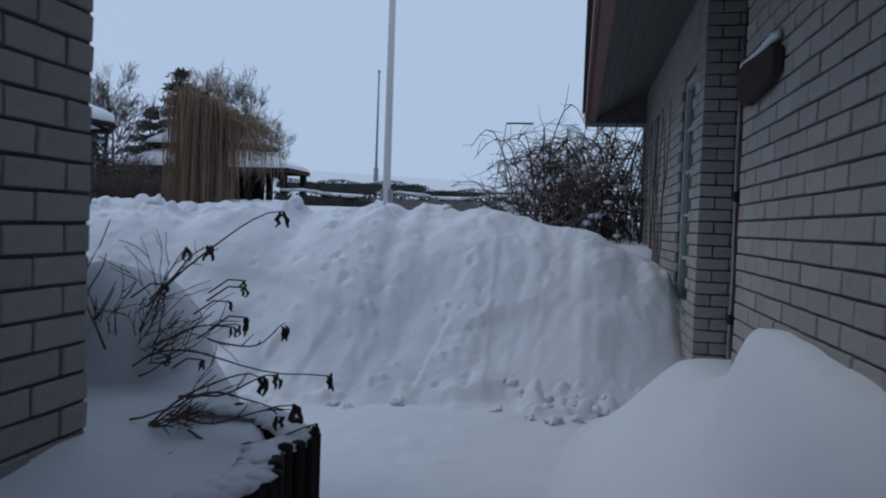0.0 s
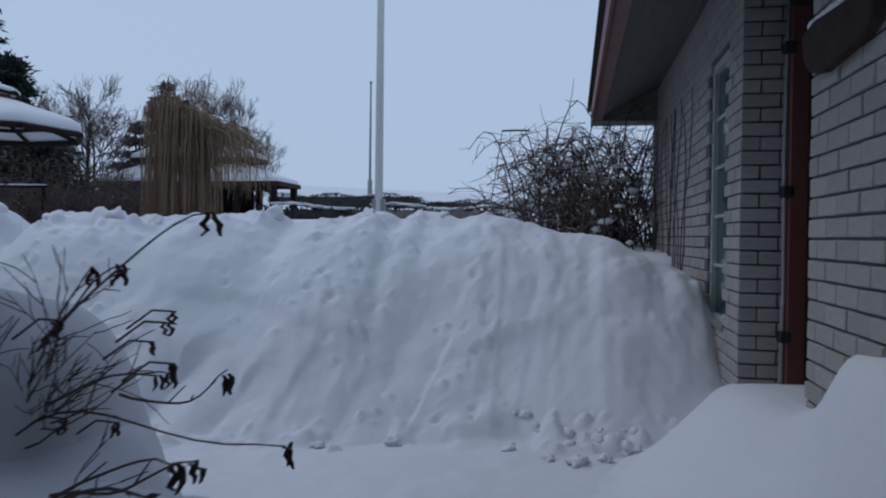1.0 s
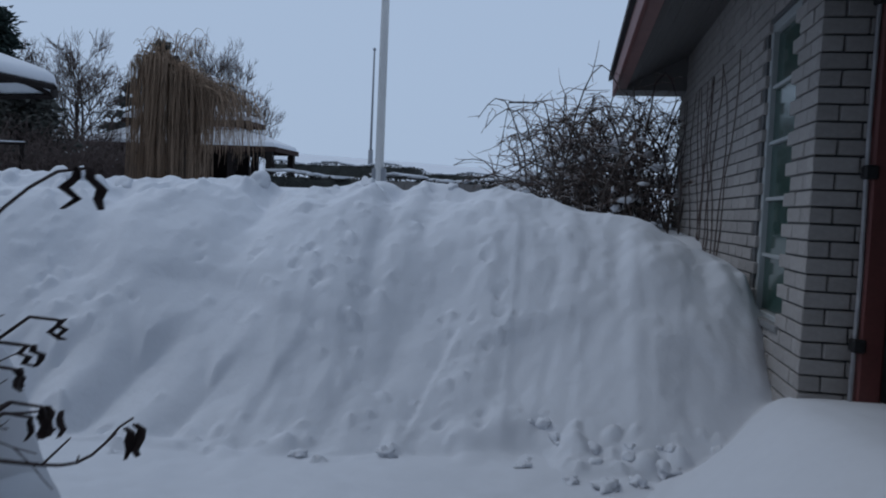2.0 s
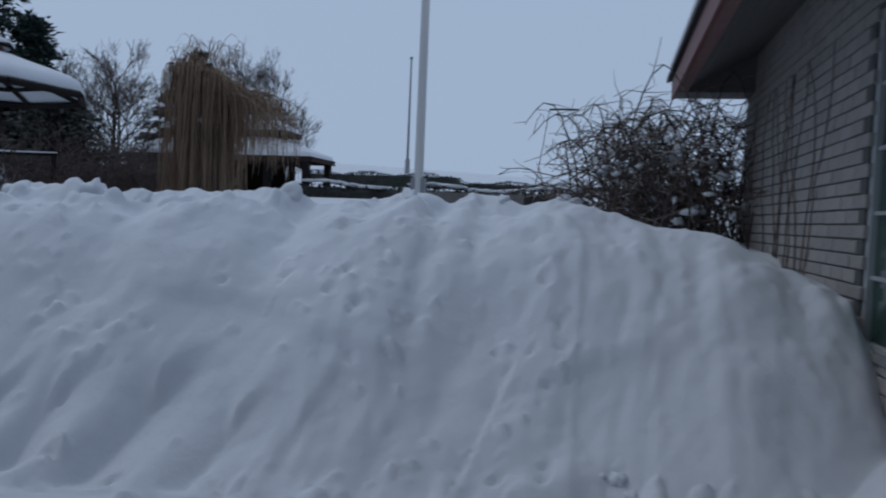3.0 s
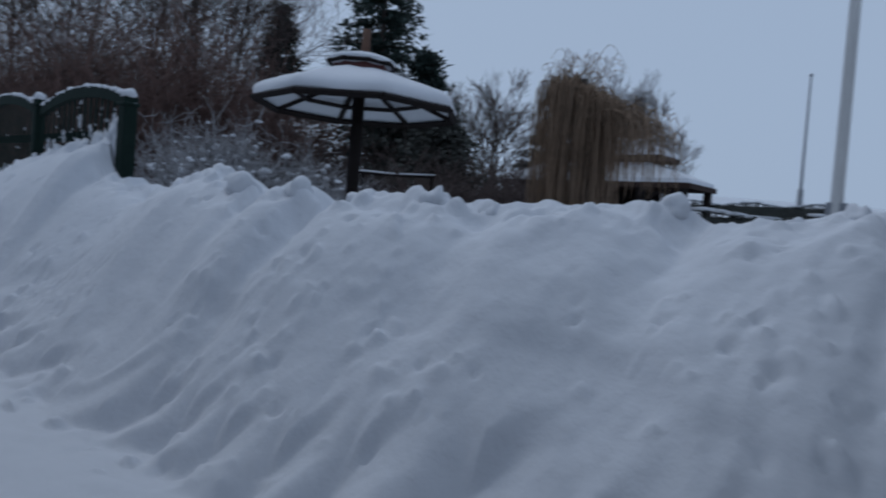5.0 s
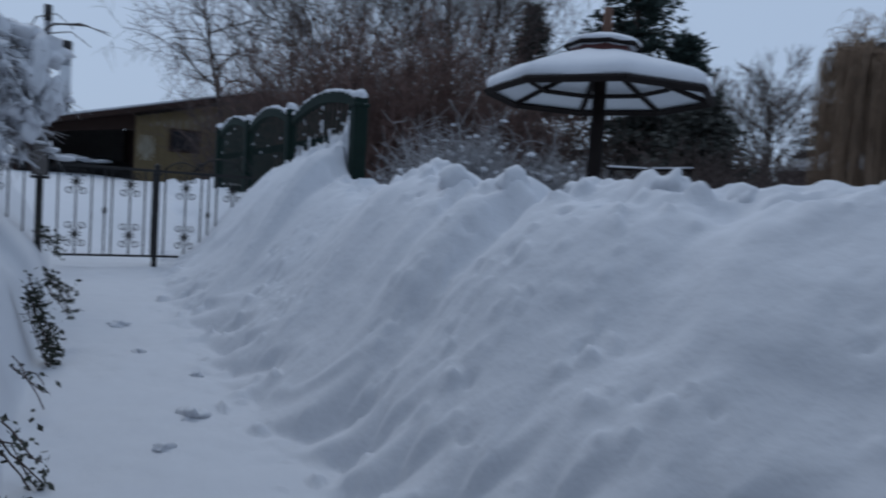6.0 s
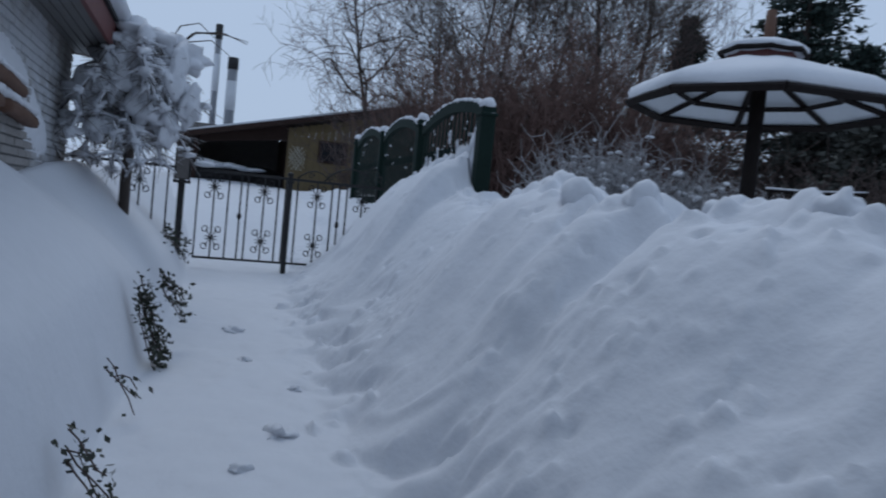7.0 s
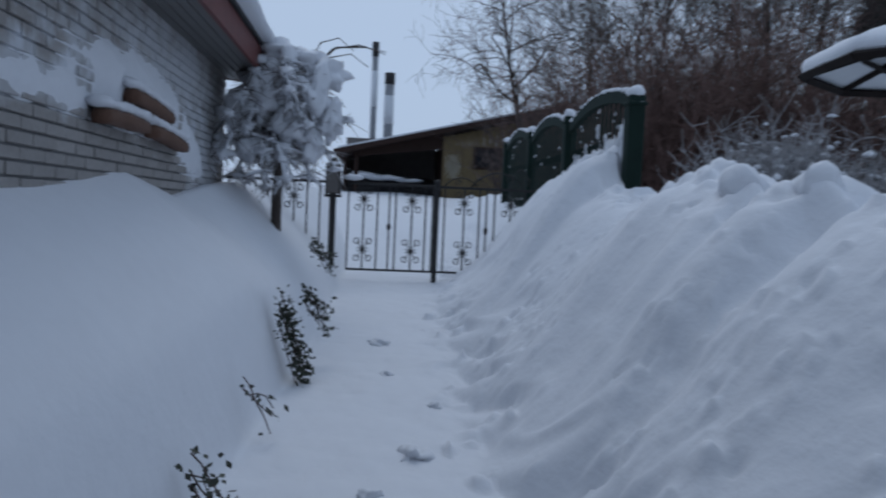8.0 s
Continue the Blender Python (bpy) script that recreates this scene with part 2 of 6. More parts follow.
def value_noise(x, y, seed=0):
    """Smooth noise between -1 and 1 on arrays."""
    xi, yi = np.floor(x).astype(np.int64), np.floor(y).astype(np.int64)
    fx, fy = smooth01(x - xi), smooth01(y - yi)

    def rnd(a, b):
        h = (a * 374761393 + b * 668265263 + seed * 982451653) & 0x7FFFFFFF
        h = ((h ^ (h >> 13)) * 1274126177) & 0x7FFFFFFF
        return ((h ^ (h >> 16)) & 0xFFFF) / 32767.5 - 1
    return (rnd(xi, yi) * (1 - fx) + rnd(xi + 1, yi) * fx) * (1 - fy) + (rnd(xi, yi + 1) * (1 - fx) + rnd(xi + 1, yi + 1) * fx) * fy


def clods(x, y, pitch, chance, seed):
    """Half-sunk lumps, one at most in each cell, where chance allows."""
    cx, cy = np.floor(x / pitch), np.floor(y / pitch)
    high = np.zeros_like(x)
    for i in (-1, 0, 1):
        for j in (-1, 0, 1):
            a, b = cx + i, cy + j

            def rnd(k):
                v = np.sin(a * 127.1 + b * 311.7 + (seed + k) * 74.7) * 43758.5453
                return v - np.floor(v)
            px, py = (a + 0.2 + 0.6 * rnd(1)) * pitch, (b + 0.2 + 0.6 * rnd(2)) * pitch
            r = pitch * (0.22 + 0.26 * rnd(3))
            turn = rnd(4) * 3.14
            dx, dy = x - px, y - py
            ex, ey = dx * np.cos(turn) + dy * np.sin(turn), (dy * np.cos(turn) - dx * np.sin(turn)) * 1.45
            bump = r * np.clip(1 - (ex ** 2 + ey ** 2) / r ** 2, 0, 1) ** 0.7
            high = np.maximum(high, np.where(rnd(5) < chance, bump, 0))
    return high * 0.75


def soft_max(a, b, k=0.06):
    return (a + b + np.sqrt((a - b) ** 2 + k * k)) / 2


def line(x, *knots):
    xs, ys = zip(*sorted(knots))
    return np.interp(x, xs, ys)


def floor_z(x):
    return -0.19 + 0.066 * np.clip(-2.2 - x, 0, 14)


def soft_line(x, *knots):
    """The same with its corners rounded off."""
    return sum(line(x + d, *knots) for d in (-0.24, -0.12, 0.0, 0.12, 0.24)) / 5


def foot_y(x):
    return soft_line(x, (1.2, 5.8), (0.7, 5.68), (0.05, 5.42), (-0.55, 5.62), (-1.3, 5.45), (-1.8, 5.18), (-3.2, 5.0), (-4.3, 4.88), (-6.4, 4.80), (-8.6, 4.92), (-10.2, 5.12), (-14, 5.3))


def ridge_y(x):
    return soft_line(x, (1.2, 6.65), (0.87, 6.65), (0.3, 6.85), (-0.5, 7.1), (-1.6, 7.2), (-2.8, 6.85), (-4, 6.3), (-5, 6.05), (-7.3, 6.15), (-9, 6.3), (-12, 6.5))


def ridge_z(x):
    low = line(x, (1.2, 0.5), (0.9, 0.6), (0.79, 0.86), (0.7, 0.94), (0.3, 1.10), (0.19, 1.16), (0.03, 1.18), (-0.18, 1.21), (-0.4, 1.27), (-0.7, 1.32), (-0.85, 1.37), (-1.17, 1.35), (-1.5, 1.40), (-2.2, 1.39), (-3.1, 1.38), (-4.4, 1.36), (-5.3, 1.42), (-7.1, 1.39), (-7.42, 1.46), (-7.55, 1.66), (-8.9, 1.64), (-9.6, 1.62), (-10.2, 1.48), (-11.4, 1.3), (-14, 1.5))
    dents = 0 * x
    for at, depth, wide in ((-1.67, -0.09, 0.09), (-2.58, -0.1, 0.16), (-3.55, -0.04, 0.15), (-3.98, -0.01, 0.18), (-4.62, -0.20, 0.12), (-5.12, -0.17, 0.13), (-5.34, -0.02, 0.1), (-5.8, 0.07, 0.13), (-6.58, -0.15, 0.26), (-7.68, 0.14, 0.12), (-8.3, 0.07, 0.15)):
        dents = dents + depth * np.exp(-((x - at) / wide) ** 2)
    return low + dents


def drift_inside(x, y):
    """How far a place lies inside the drift along the house and the planted bed."""
    edge = line(x, (-0.5, 3.0), (-1.4, 3.15), (-2.5, 3.45), (-4.6, 3.74), (-5.5, 3.79), (-7, 3.92), (-9.2, 4.03), (-12, 4.08)) - y
    slant = -((x + 0.8) * 0.868 + (y - 2.05) * 0.496)
    return np.minimum(np.minimum(edge, slant), -0.8 - x)


def mound_inside(x, y):
    return line(y, (-6, 0.9), (0, 0.8), (2.2, 0.8), (4, 0.95), (4.9, 0.85), (5.4, 0.7), (6.1, 0.2)) - (0.87 - x)


def snow_z(x, y):
    ground = floor_z(x) + 0.012 * value_noise(x * 2.5, y * 2.5, 3) + 0.006 * value_noise(x * 9, y * 9, 4)
    # the cleared way: small crumbs and spade marks
    ground = ground + 0.012 * np.clip(value_noise(x * 4 + 7, y * 6, 5) - 0.35, 0, 1)
    # the thrown-up bank
    fy, ry, rz = foot_y(x), ridge_y(x), ridge_z(x)
    wob = 0.07 * value_noise(x * 2.2, x * 0 + 0.5, 8)
    s = (y - fy - wob) / (ry - fy)
    rise = np.clip(s, 0, 1)
    shape = rise - 0.05 * np.sin(2 * np.pi * rise) + 0.05 * np.sin(np.pi * rise)
    shape = np.power(np.clip(shape, 0, None), line(x, (-3.5, 1.0), (-6, 1.2), (-10, 1.3)))
    edge = smooth01(rise / 0.06) * smooth01((1.02 - rise) / 0.12)
    face = rz - floor_z(x)
    bank = floor_z(x) + face * shape
    wx, wy = x + 0.12 * value_noise(x * 1.7, y * 1.7, 13), y + 0.12 * value_noise(x * 1.7 + 40, y * 1.7, 14)
    # spade scoops along the foot, each with a rounded upper end
    lean = line(x, (-1.5, 0.1), (-3.4, 0.0), (-4.0, 0.35), (-4.9, 1.1), (-8, 1.2))
    along = np.where(x < -5, -5 + (x + 5) * 0.75, x)
    u = (along - lean * (y - fy) + 0.09 * value_noise(x * 1.6, y * 1.8, 11)) / 0.42
    which = np.floor(u)
    u = u - which
    luck = value_noise(x * 2.1, x * 0 + 0.5, 12)
    tall = line(x, (-1.2, 0.28), (-2.5, 0.36), (-5, 0.33), (-7, 0.22), (-10, 0.17)) + 0.13 * luck - 0.10 * (2 * u - 1) ** 2
    saw = np.where(u < 0.62, np.sin(u / 0.62 * np.pi / 2) ** 1.3, np.cos((u - 0.62) / 0.38 * np.pi / 2)) - 1.0
    scooped = smooth01((-1.1 - x) / 2.0) * smooth01((tall - rise) / 0.07) * smooth01(rise / 0.04)
    bank = bank + line(x, (-4.5, 0.125), (-6, 0.09), (-9, 0.06)) * scooped * saw * (0.85 + 0.5 * luck + 0.25 * value_noise(x * 3, y * 3, 16)) + 0.03 * smooth01((-1.1 - x) / 2.0) * np.exp(-((rise - tall) / 0.10) ** 2)
    streaked = smooth01((x + 2.6) / 1.0) * edge
    bank = bank + streaked * (0.016 * value_noise(wx * 2.6 + 0.35 * rise, rise * 2.2, 21) + (0.008 + 0.016 * rise) * value_noise(wx * 6.5 + 0.8 * rise, rise * 4, 22) + 0.006 * value_noise(wx * 17, rise * 7, 23))
    for at, wide, deep in ((-0.72, 0.02, 0.013), (0.05, 0.05, 0.010)):
        bend = at + 0.06 * (0.7 - rise) + 0.02 * value_noise(rise * 5, rise * 0, 24)
        bank = bank + deep * np.exp(-((x - bend) / wide) ** 2) * edge * smooth01((1.0 - rise) / 0.3)
    # a long scrape, two hollows, and ribs below the crest
    scrape = x - (-1.04 - 0.55 * (0.41 - rise))
    bank = bank + 0.014 * edge * smooth01((0.44 - rise) / 0.12) * (0.7 + 0.6 * value_noise(rise * 9, rise * 0, 28)) * np.where(scrape < 0, -np.exp(-(scrape / 0.10) ** 2), np.exp(-(scrape / 0.06) ** 2))
    for at, up, wide, deep in ((-1.9, 0.20, 0.11, 0.055), (-2.27, 0.17, 0.10, 0.05), (-1.45, 0.30, 0.16, 0.02)):
        bank = bank - deep * edge * np.exp(-((x - at - 0.15 * (rise - up)) / wide) ** 2 - ((rise - up) / 0.13) ** 4)
    ribs = smooth01((x + 1.3) / 0.4) * smooth01((rise - 0.62 - 0.1 * value_noise(x * 3, x * 0, 26)) / 0.12) * smooth01((1.0 - rise) / 0.1)
    bank = bank + 0.022 * ribs * value_noise(wx * 9, rise * 1.5, 27)
    # a step in the face where the thrown snow lies on the old fall
    shelf = 0.42 + 0.1 * value_noise(x * 1.1, x * 0, 31) + 0.03 * value_noise(x * 5, x * 0, 33)
    bank = bank + 0.06 * edge * smooth01((rise - shelf) / 0.05) * smooth01((shelf + 0.3 - rise) / 0.3) * (0.5 + value_noise(x * 1.7, x * 0 + 3, 32))
    upper = smooth01((rise - 0.35) / 0.2)
    billow = np.abs(value_noise(wx * 1.9, wy * 2.2, 45))
    calm = line(x, (-1, 1.0), (-3.5, 0.8), (-5, 0.5), (-6.5, 0.32), (-8, 0.28))
    bank = bank + edge * calm * (0.04 * value_noise(wx * 1.6, wy * 1.8, 41) + 0.03 * (0.4 - billow) + 0.026 * value_noise(wx * 4.2, wy * 4.2, 42) + 0.013 * value_noise(wx * 9, wy * 9, 43) + 0.007 * value_noise(x * 21, y * 21, 44)) * (0.7 + 0.3 * upper)
    # folds hanging down from the crest
    fold = (wx + 0.22 * (1 - rise)) * 1.9 + 0.35 * value_noise(x * 1.3, rise * 2, 46)
    fold = fold - np.floor(fold)
    fold = np.where(fold < 0.8, fold / 0.8, (1 - fold) / 0.2) - 0.5
    bank = bank + 0.05 * fold * smooth01((-1.9 - x) / 1.0) * smooth01((x + 7.2) / 1.5) * smooth01((rise - 0.55 - 0.2 * value_noise(x * 1.1, x * 0, 48)) / 0.25) * smooth01((1.05 - rise) / 0.2) * (0.6 + 0.8 * value_noise(x * 0.9, y * 0.9, 47))
    # clods that rolled down and stuck
    sy = y * 1.45
    strewn = np.exp(-((rise - line(x, (0, 0.40), (-2, 0.44), (-4, 0.46), (-9, 0.42))) / 0.15) ** 2) * smooth01((-0.45 - x) / 0.6) + 0.22 * smooth01((-0.6 - x) / 0.8)
    strewn = strewn * line(x, (-4, 1.0), (-6, 0.6)) * np.clip(0.62 + 1.0 * value_noise(x * 1.5, sy * 1.5, 52), 0, 1)
    bank = bank + edge * (0.8 * clods(x, sy, 0.135, 0.5 * strewn, 54) + 0.9 * clods(x + 3.3, sy, 0.085, 0.7 * strewn, 55) - 1.0 * clods(x + 7.7, sy + 0.05, 0.12, 0.5 * strewn, 56))
    top = np.exp(-((rise - 1.0) / 0.16) ** 2)
    knobs = np.abs(value_noise(x * 3.4, y * 3.4, 61)) + 0.6 * np.abs(value_noise(x * 7, y * 7, 62)) + 0.3 * np.abs(value_noise(x * 14, y * 14, 63))
    rugged = line(x, (0.4, 0.045), (-0.6, 0.05), (-1.2, 0.08), (-1.6, 0.11), (-3, 0.11), (-6, 0.09))
    bank = bank + top * rugged * (0.5 - knobs)
    bank = bank + np.exp(-((rise - 0.97) / 0.10) ** 2) * smooth01((-2.6 - x) / 1.6) * (0.9 * clods(x + 1.7, y, 0.28, 0.5 + 0 * x, 64) + 1.2 * clods(x + 2.9, y, 0.16, 0.4 + 0 * x, 65) - 0.05)
    over = np.clip(y - ry, 0, None)
    behind = np.minimum(rz, 1.42) - 0.42 * smooth01(over / 0.9) + 0.05 * value_noise(x * 2, y * 2, 71) * smooth01(over / 0.3)
    bank = np.where(y > ry, np.where(over < 0.02, bank, behind + (bank - rz) * np.exp(-over / 0.15)), bank)
    bank = np.where(s <= 0, -1.0, bank)
    z = np.where(s > 0, np.maximum(bank, ground), ground)
    # rubble at the bank's foot
    rubble = np.exp(-(((y - fy) - 0.05) / 0.16) ** 2) * np.clip(value_noise(x * 7, y * 7, 81), 0, 1) * (0.35 + 0.65 * np.exp(-((x + 0.1) / 0.5) ** 2))
    z = z + 0.15 * rubble
    heap = np.exp(-((y - fy - 0.06) / 0.15) ** 2) * (0.25 + 0.75 * np.exp(-((x - 0.1) / 0.45) ** 2))
    z = z + 0.9 * clods(x + 5.1, y, 0.17, 0.75 * heap, 82) + 0.8 * clods(x + 9.1, y, 0.10, 0.6 * heap, 83)
    # the garden behind, deep in snow and rising away
    far = 0.95 + 0.055 * np.clip(y - 8, 0, None) + 0.045 * np.clip(-x - 11.5, 0, None) + 0.05 * value_noise(x * 0.6, y * 0.6, 91)
    z = np.where(y > ry, z + (far - z) * smooth01((y - ry - 0.6) / 1.8), z)
    # beyond the gate
    z = z + (np.maximum(far + 0.03 - 0.48 * smooth01((15.5 + x) / 4.5), z) - z) * smooth01((-x - 10.6) / 3.0)
    # the drift along the house
    d = drift_inside(x, y)
    power = line(x, (-6, 0.45), (-10, 0.9))
    across = np.clip(d / 0.95, 0, 1.6)
    crest = line(x, (-14, 1.5), (-10.2, 1.3), (-9, 1.30), (-8.2, 1.25), (-7.2, 1.15), (-6.3, 1.30), (-5.2, 1.24), (-3.2, 1.2))
    house_side = floor_z(x) + (crest - floor_z(x)) * np.power(np.clip(across, 0, 1), power) * (0.25 + 0.75 * smooth01(d / 0.2)) * smooth01(d / 0.08)
    bed = floor_z(x) + (0.70 + 0.06 * value_noise(x * 1.5, y * 1.5, 95)) * smooth01(d / line(y, (2.15, 0.10), (2.7, 0.2))) ** 0.7
    bed = bed + 0.04 * value_noise(x * 3.2, y * 3.2, 98) * smooth01(d / 0.2)
    bump_a = 0.50 * np.sqrt(np.clip(1 - ((x + 1.92) / 0.38) ** 2 - ((y - 2.85) / 0.38) ** 2, 0, 1)) * (1 + 0.1 * value_noise(x * 4, y * 4, 96))
    bump_b = 0.62 * np.exp(-((x + 2.6) / 0.6) ** 2 - ((y - 2.75) / 0.42) ** 2)
    bed = bed + (soft_max(bump_a, bump_b, 0.1) - 0.05) * smooth01(d / 0.08)
    mixed = bed + (house_side - bed) * smooth01((-2.7 - x) / 0.9)
    mixed = mixed + 0.018 * value_noise(x * 1.3, y * 1.3, 97) * smooth01(d / 0.3)
    z = np.where((d > 0) & (y < 5), np.maximum(z, mixed), z)
    # the drift along the brick wall
    d = mound_inside(x, y)
    high = line(y, (-6, 0.85), (2.2, 0.965), (3.15, 1.0), (3.62, 0.96), (3.78, 0.84), (3.92, 0.71), (4.1, 0.64), (4.6, 0.60), (5.2, 0.53), (5.7, 0.45), (6.3, 0.2))
    wide = line(y, (-6, 0.9), (0, 0.8), (2.2, 0.8), (4, 0.95), (4.9, 0.85), (5.4, 0.7), (6.1, 0.2))
    swell = np.clip(d / wide, 0, 1)
    body = np.minimum(high, 0.64)
    close = np.exp(-(np.clip(0.87 - x, 0, None) / line(y, (2.4, 0.36), (3.2, 0.24), (3.8, 0.11))) ** 2.6)
    mound = floor_z(x) + body * (smooth01(swell * 1.1) * 0.75 + 0.25 * swell) + (high - body) * close * smooth01(swell * 2) + 0.014 * value_noise(x * 1.8, y * 1.8, 99) + 0.005 * value_noise(x * 6, y * 6, 100)
    z = np.where((d > 0) & (y < 6.1), soft_max(z, mound, 0.03), z)
    return z


def spaced(lo, a, b, hi, step, growth=1.12):
    """Grid lines: even between a and b, ever wider outside."""
    mid = list(np.arange(a, b + step / 2, step))
    left, right, s, p, q = [], [], step, a, b
    while p > lo or q < hi:
        s = min(s * growth, 40)
        p, q = p - s, q + s
        if p > lo - s:
            left.append(p)
        if q < hi + s:
            right.append(q)
    return np.array(left[::-1] + mid + right)


def snow_meshes():
    xs = spaced(-420, -10.6, 1.15, 420, 0.022)
    ys = spaced(-300, 1.2, 7.9, 520, 0.022)
    gx, gy = np.meshgrid(xs, ys)
    gz = snow_z(gx, gy)
    hidden = (gx > 1.3) | ((gy < 2.4) & (gx < -3.0)) | ((gy < 1.0) & (gx < -1.5))
    gz = np.where(hidden & (gy < 12) & (gy > -12) & (gx < 8) & (gx > -9), floor_z(gx), gz)
    rows, cols = gx.shape
    cx, cy = (gx[:-1, :-1] + gx[1:, 1:]) / 2, (gy[:-1, :-1] + gy[1:, 1:]) / 2
    bank = (cy > foot_y(cx) + 0.02) & (cy < ridge_y(cx) + 0.55) & (cx > -10.15) & (cx < 0.95)
    side = (drift_inside(cx, cy) > 0.015) & (cx > -10.15) & (cy > 1.21) & (cy < 4.4)
    mound = (mound_inside(cx, cy) > 0.03) & (cx < 0.95) & (cy > 1.21) & (cy < 5.9) & ~bank
    index = np.arange(rows * cols).reshape(rows, cols)
    quads = np.stack([index[:-1, :-1], index[:-1, 1:], index[1:, 1:], index[1:, :-1]], -1)
    everything = np.stack([gx, gy, gz], -1).reshape(-1, 3)
    slope_y, slope_x = np.gradient(gz, ys, xs)
    normals = np.stack([-slope_x, -slope_y, np.ones_like(gz)], -1).reshape(-1, 3)
    normals /= np.linalg.norm(normals, axis=1, keepdims=True)

    def build(name, mask, points, mat=SNOW):
        q = quads[mask].reshape(-1, 4)
        used, inverse = np.unique(q, return_inverse=True)
        me = bpy.data.meshes.new(name)
        me.vertices.add(len(used)), me.loops.add(q.size), me.polygons.add(len(q))
        me.vertices.foreach_set("co", points[used].ravel())
        me.loops.foreach_set("vertex_index", inverse.astype(np.int32).ravel())
        me.polygons.foreach_set("loop_start", np.arange(0, q.size, 4, dtype=np.int32))
        me.polygons.foreach_set("use_smooth", np.ones(len(q), bool))
        me.update(calc_edges=True)
        me.normals_split_custom_set_from_vertices(normals[used].tolist())
        me.materials.append(mat)
        return new(name, me)

    covered = bank | side | mound
    inner = np.zeros((rows, cols), bool)
    inner[1:-1, 1:-1] = covered[:-1, :-1] & covered[1:, :-1] & covered[:-1, 1:] & covered[1:, 1:]
    under = everything.copy()
    under[:, 2] -= 0.3 * inner.ravel()
    tagged(build("ground", np.ones_like(covered), under), "snow-covered ground with a cleared path and crumbs of snow", "ground", kind="structure")
    heap = tagged(build("snow_bank", bank, everything, SNOW_ROUGH), "high bank of shovelled snow with spade grooves and a lumpy crest", "snow bank")
    rng = random.Random(21)

    def clod(x, y, r, sunk, tall=0.8):
        z = float(snow_z(np.array([x]), np.array([y]))[0])
        bm = lump((0, 0, 0), (r, r * rng.uniform(0.7, 1.0), r * tall), rng.uniform(0, 50), 0.45, level=3)
        part("clod", from_bm("clod", bm, SNOW, True), heap, at=pose(x, y, z - sunk * r, rng.uniform(-20, 20), rng.uniform(-20, 20), rng.uniform(0, 360)))

    # blocks along the crest
    for x, r in ((-6.95, 0.09), (-6.55, 0.12), (-6.1, 0.07), (-5.77, 0.13), (-5.58, 0.08), (-5.35, 0.12), (-4.82, 0.10), (-4.43, 0.11), (-3.92, 0.10), (-3.63, 0.08), (-3.1, 0.07), (-2.75, 0.08), (-2.2, 0.06), (-1.95, 0.08), (-1.3, 0.05), (-0.9, 0.06)):
        clod(x, float(ridge_y(x)) + 0.03 + rng.uniform(-0.04, 0.04), r, 0.45, 1.0)
    # rubble at the foot
    for i in range(18):
        x = rng.gauss(0.05, 0.33)
        clod(min(x, 0.5), float(foot_y(x)) + rng.gauss(0.07, 0.07), rng.choice((0.02, 0.03, 0.04, 0.05)), 0.35, 0.8)
    tagged(build("snow_drift", side, everything), "smooth drift of blown snow against a brick house", "snow drift", "snow drifts")
    tagged(build("snow_drift", mound, everything), "smooth drift of blown snow beside a brick wall", "snow drift", "snow drifts")


snow_meshes()


# ---- brick houses ----
WIDE, SMALL, JOINT = (0.236, 0.0885), (0.222, 0.0605), 0.011


def brick_mesh(length, course, mat, seed):
    """One brick lying along x, its face towards -y, with worn corners."""
    rng = np.random.default_rng(seed)
    bm = box_bm((0, 0, 0), (length - JOINT, 0.10, course - JOINT), 0.004)
    for v in bm.verts:
        if v.co.y < 0.02:
            v.co += Vector((rng.normal(0, 0.0012), rng.normal(0, 0.0012), rng.normal(0, 0.0012)))
    return from_bm("brick", bm, mat)


BRICKS = {}


def brick_kind(length, course, mat, seed):
    key = (round(length, 3), course, mat.name, seed)
    if key not in BRICKS:
        BRICKS[key] = brick_mesh(length, course, mat, seed)
    return BRICKS[key]


def brickwork(parent, at, run, z0, z1, mat, seed, hole=None, limit=300, phase=0, first=0.0, size=WIDE):
    """Courses of bricks in front of a wall: at is the pose of the wall face, x along it, the face towards -y.
    Those past the limit are joined into one."""
    rng = random.Random(seed)
    singles, rest = [], []
    span, tall = size
    course = 0
    z = z0
    while z < z1 - 0.02:
        x = 0.0
        x_next = span / 2 if (course + phase) % 2 else span
        while x < run - 0.03:
            end = min(x_next, run)
            if not (hole and hole[0] - 0.02 < (x + end) / 2 < hole[1] + 0.02 and hole[2] < z + 0.04 < hole[3]):
                singles.append((x, z, end - x))
            x, x_next = end, end + span
        z += tall
        course += 1
    singles.sort(key=lambda b: abs(b[0] - first))
    for i, (x, z, length) in enumerate(singles):
        jut = rng.uniform(-0.003, 0.003)
        m = at @ pose(x, -0.012 + jut, z, rng.uniform(-0.3, 0.3), rng.uniform(-0.25, 0.25), rng.uniform(-0.3, 0.3))
        me = brick_kind(length, tall, mat, rng.randrange(4))
        if i < limit:
            part("brick", me, parent, at=m)
        else:
            rest.append((me, m))
    if rest:
        verts, faces = [], []
        for me, m in rest:
            base = len(verts)
            verts += [m @ v.co for v in me.vertices]
            faces += [[base + i for i in p.vertices] for p in me.polygons]
        part("brickwork", mesh_of("brickwork", verts, faces, mat), parent, kind="stuff")


WALL_X = 0.87


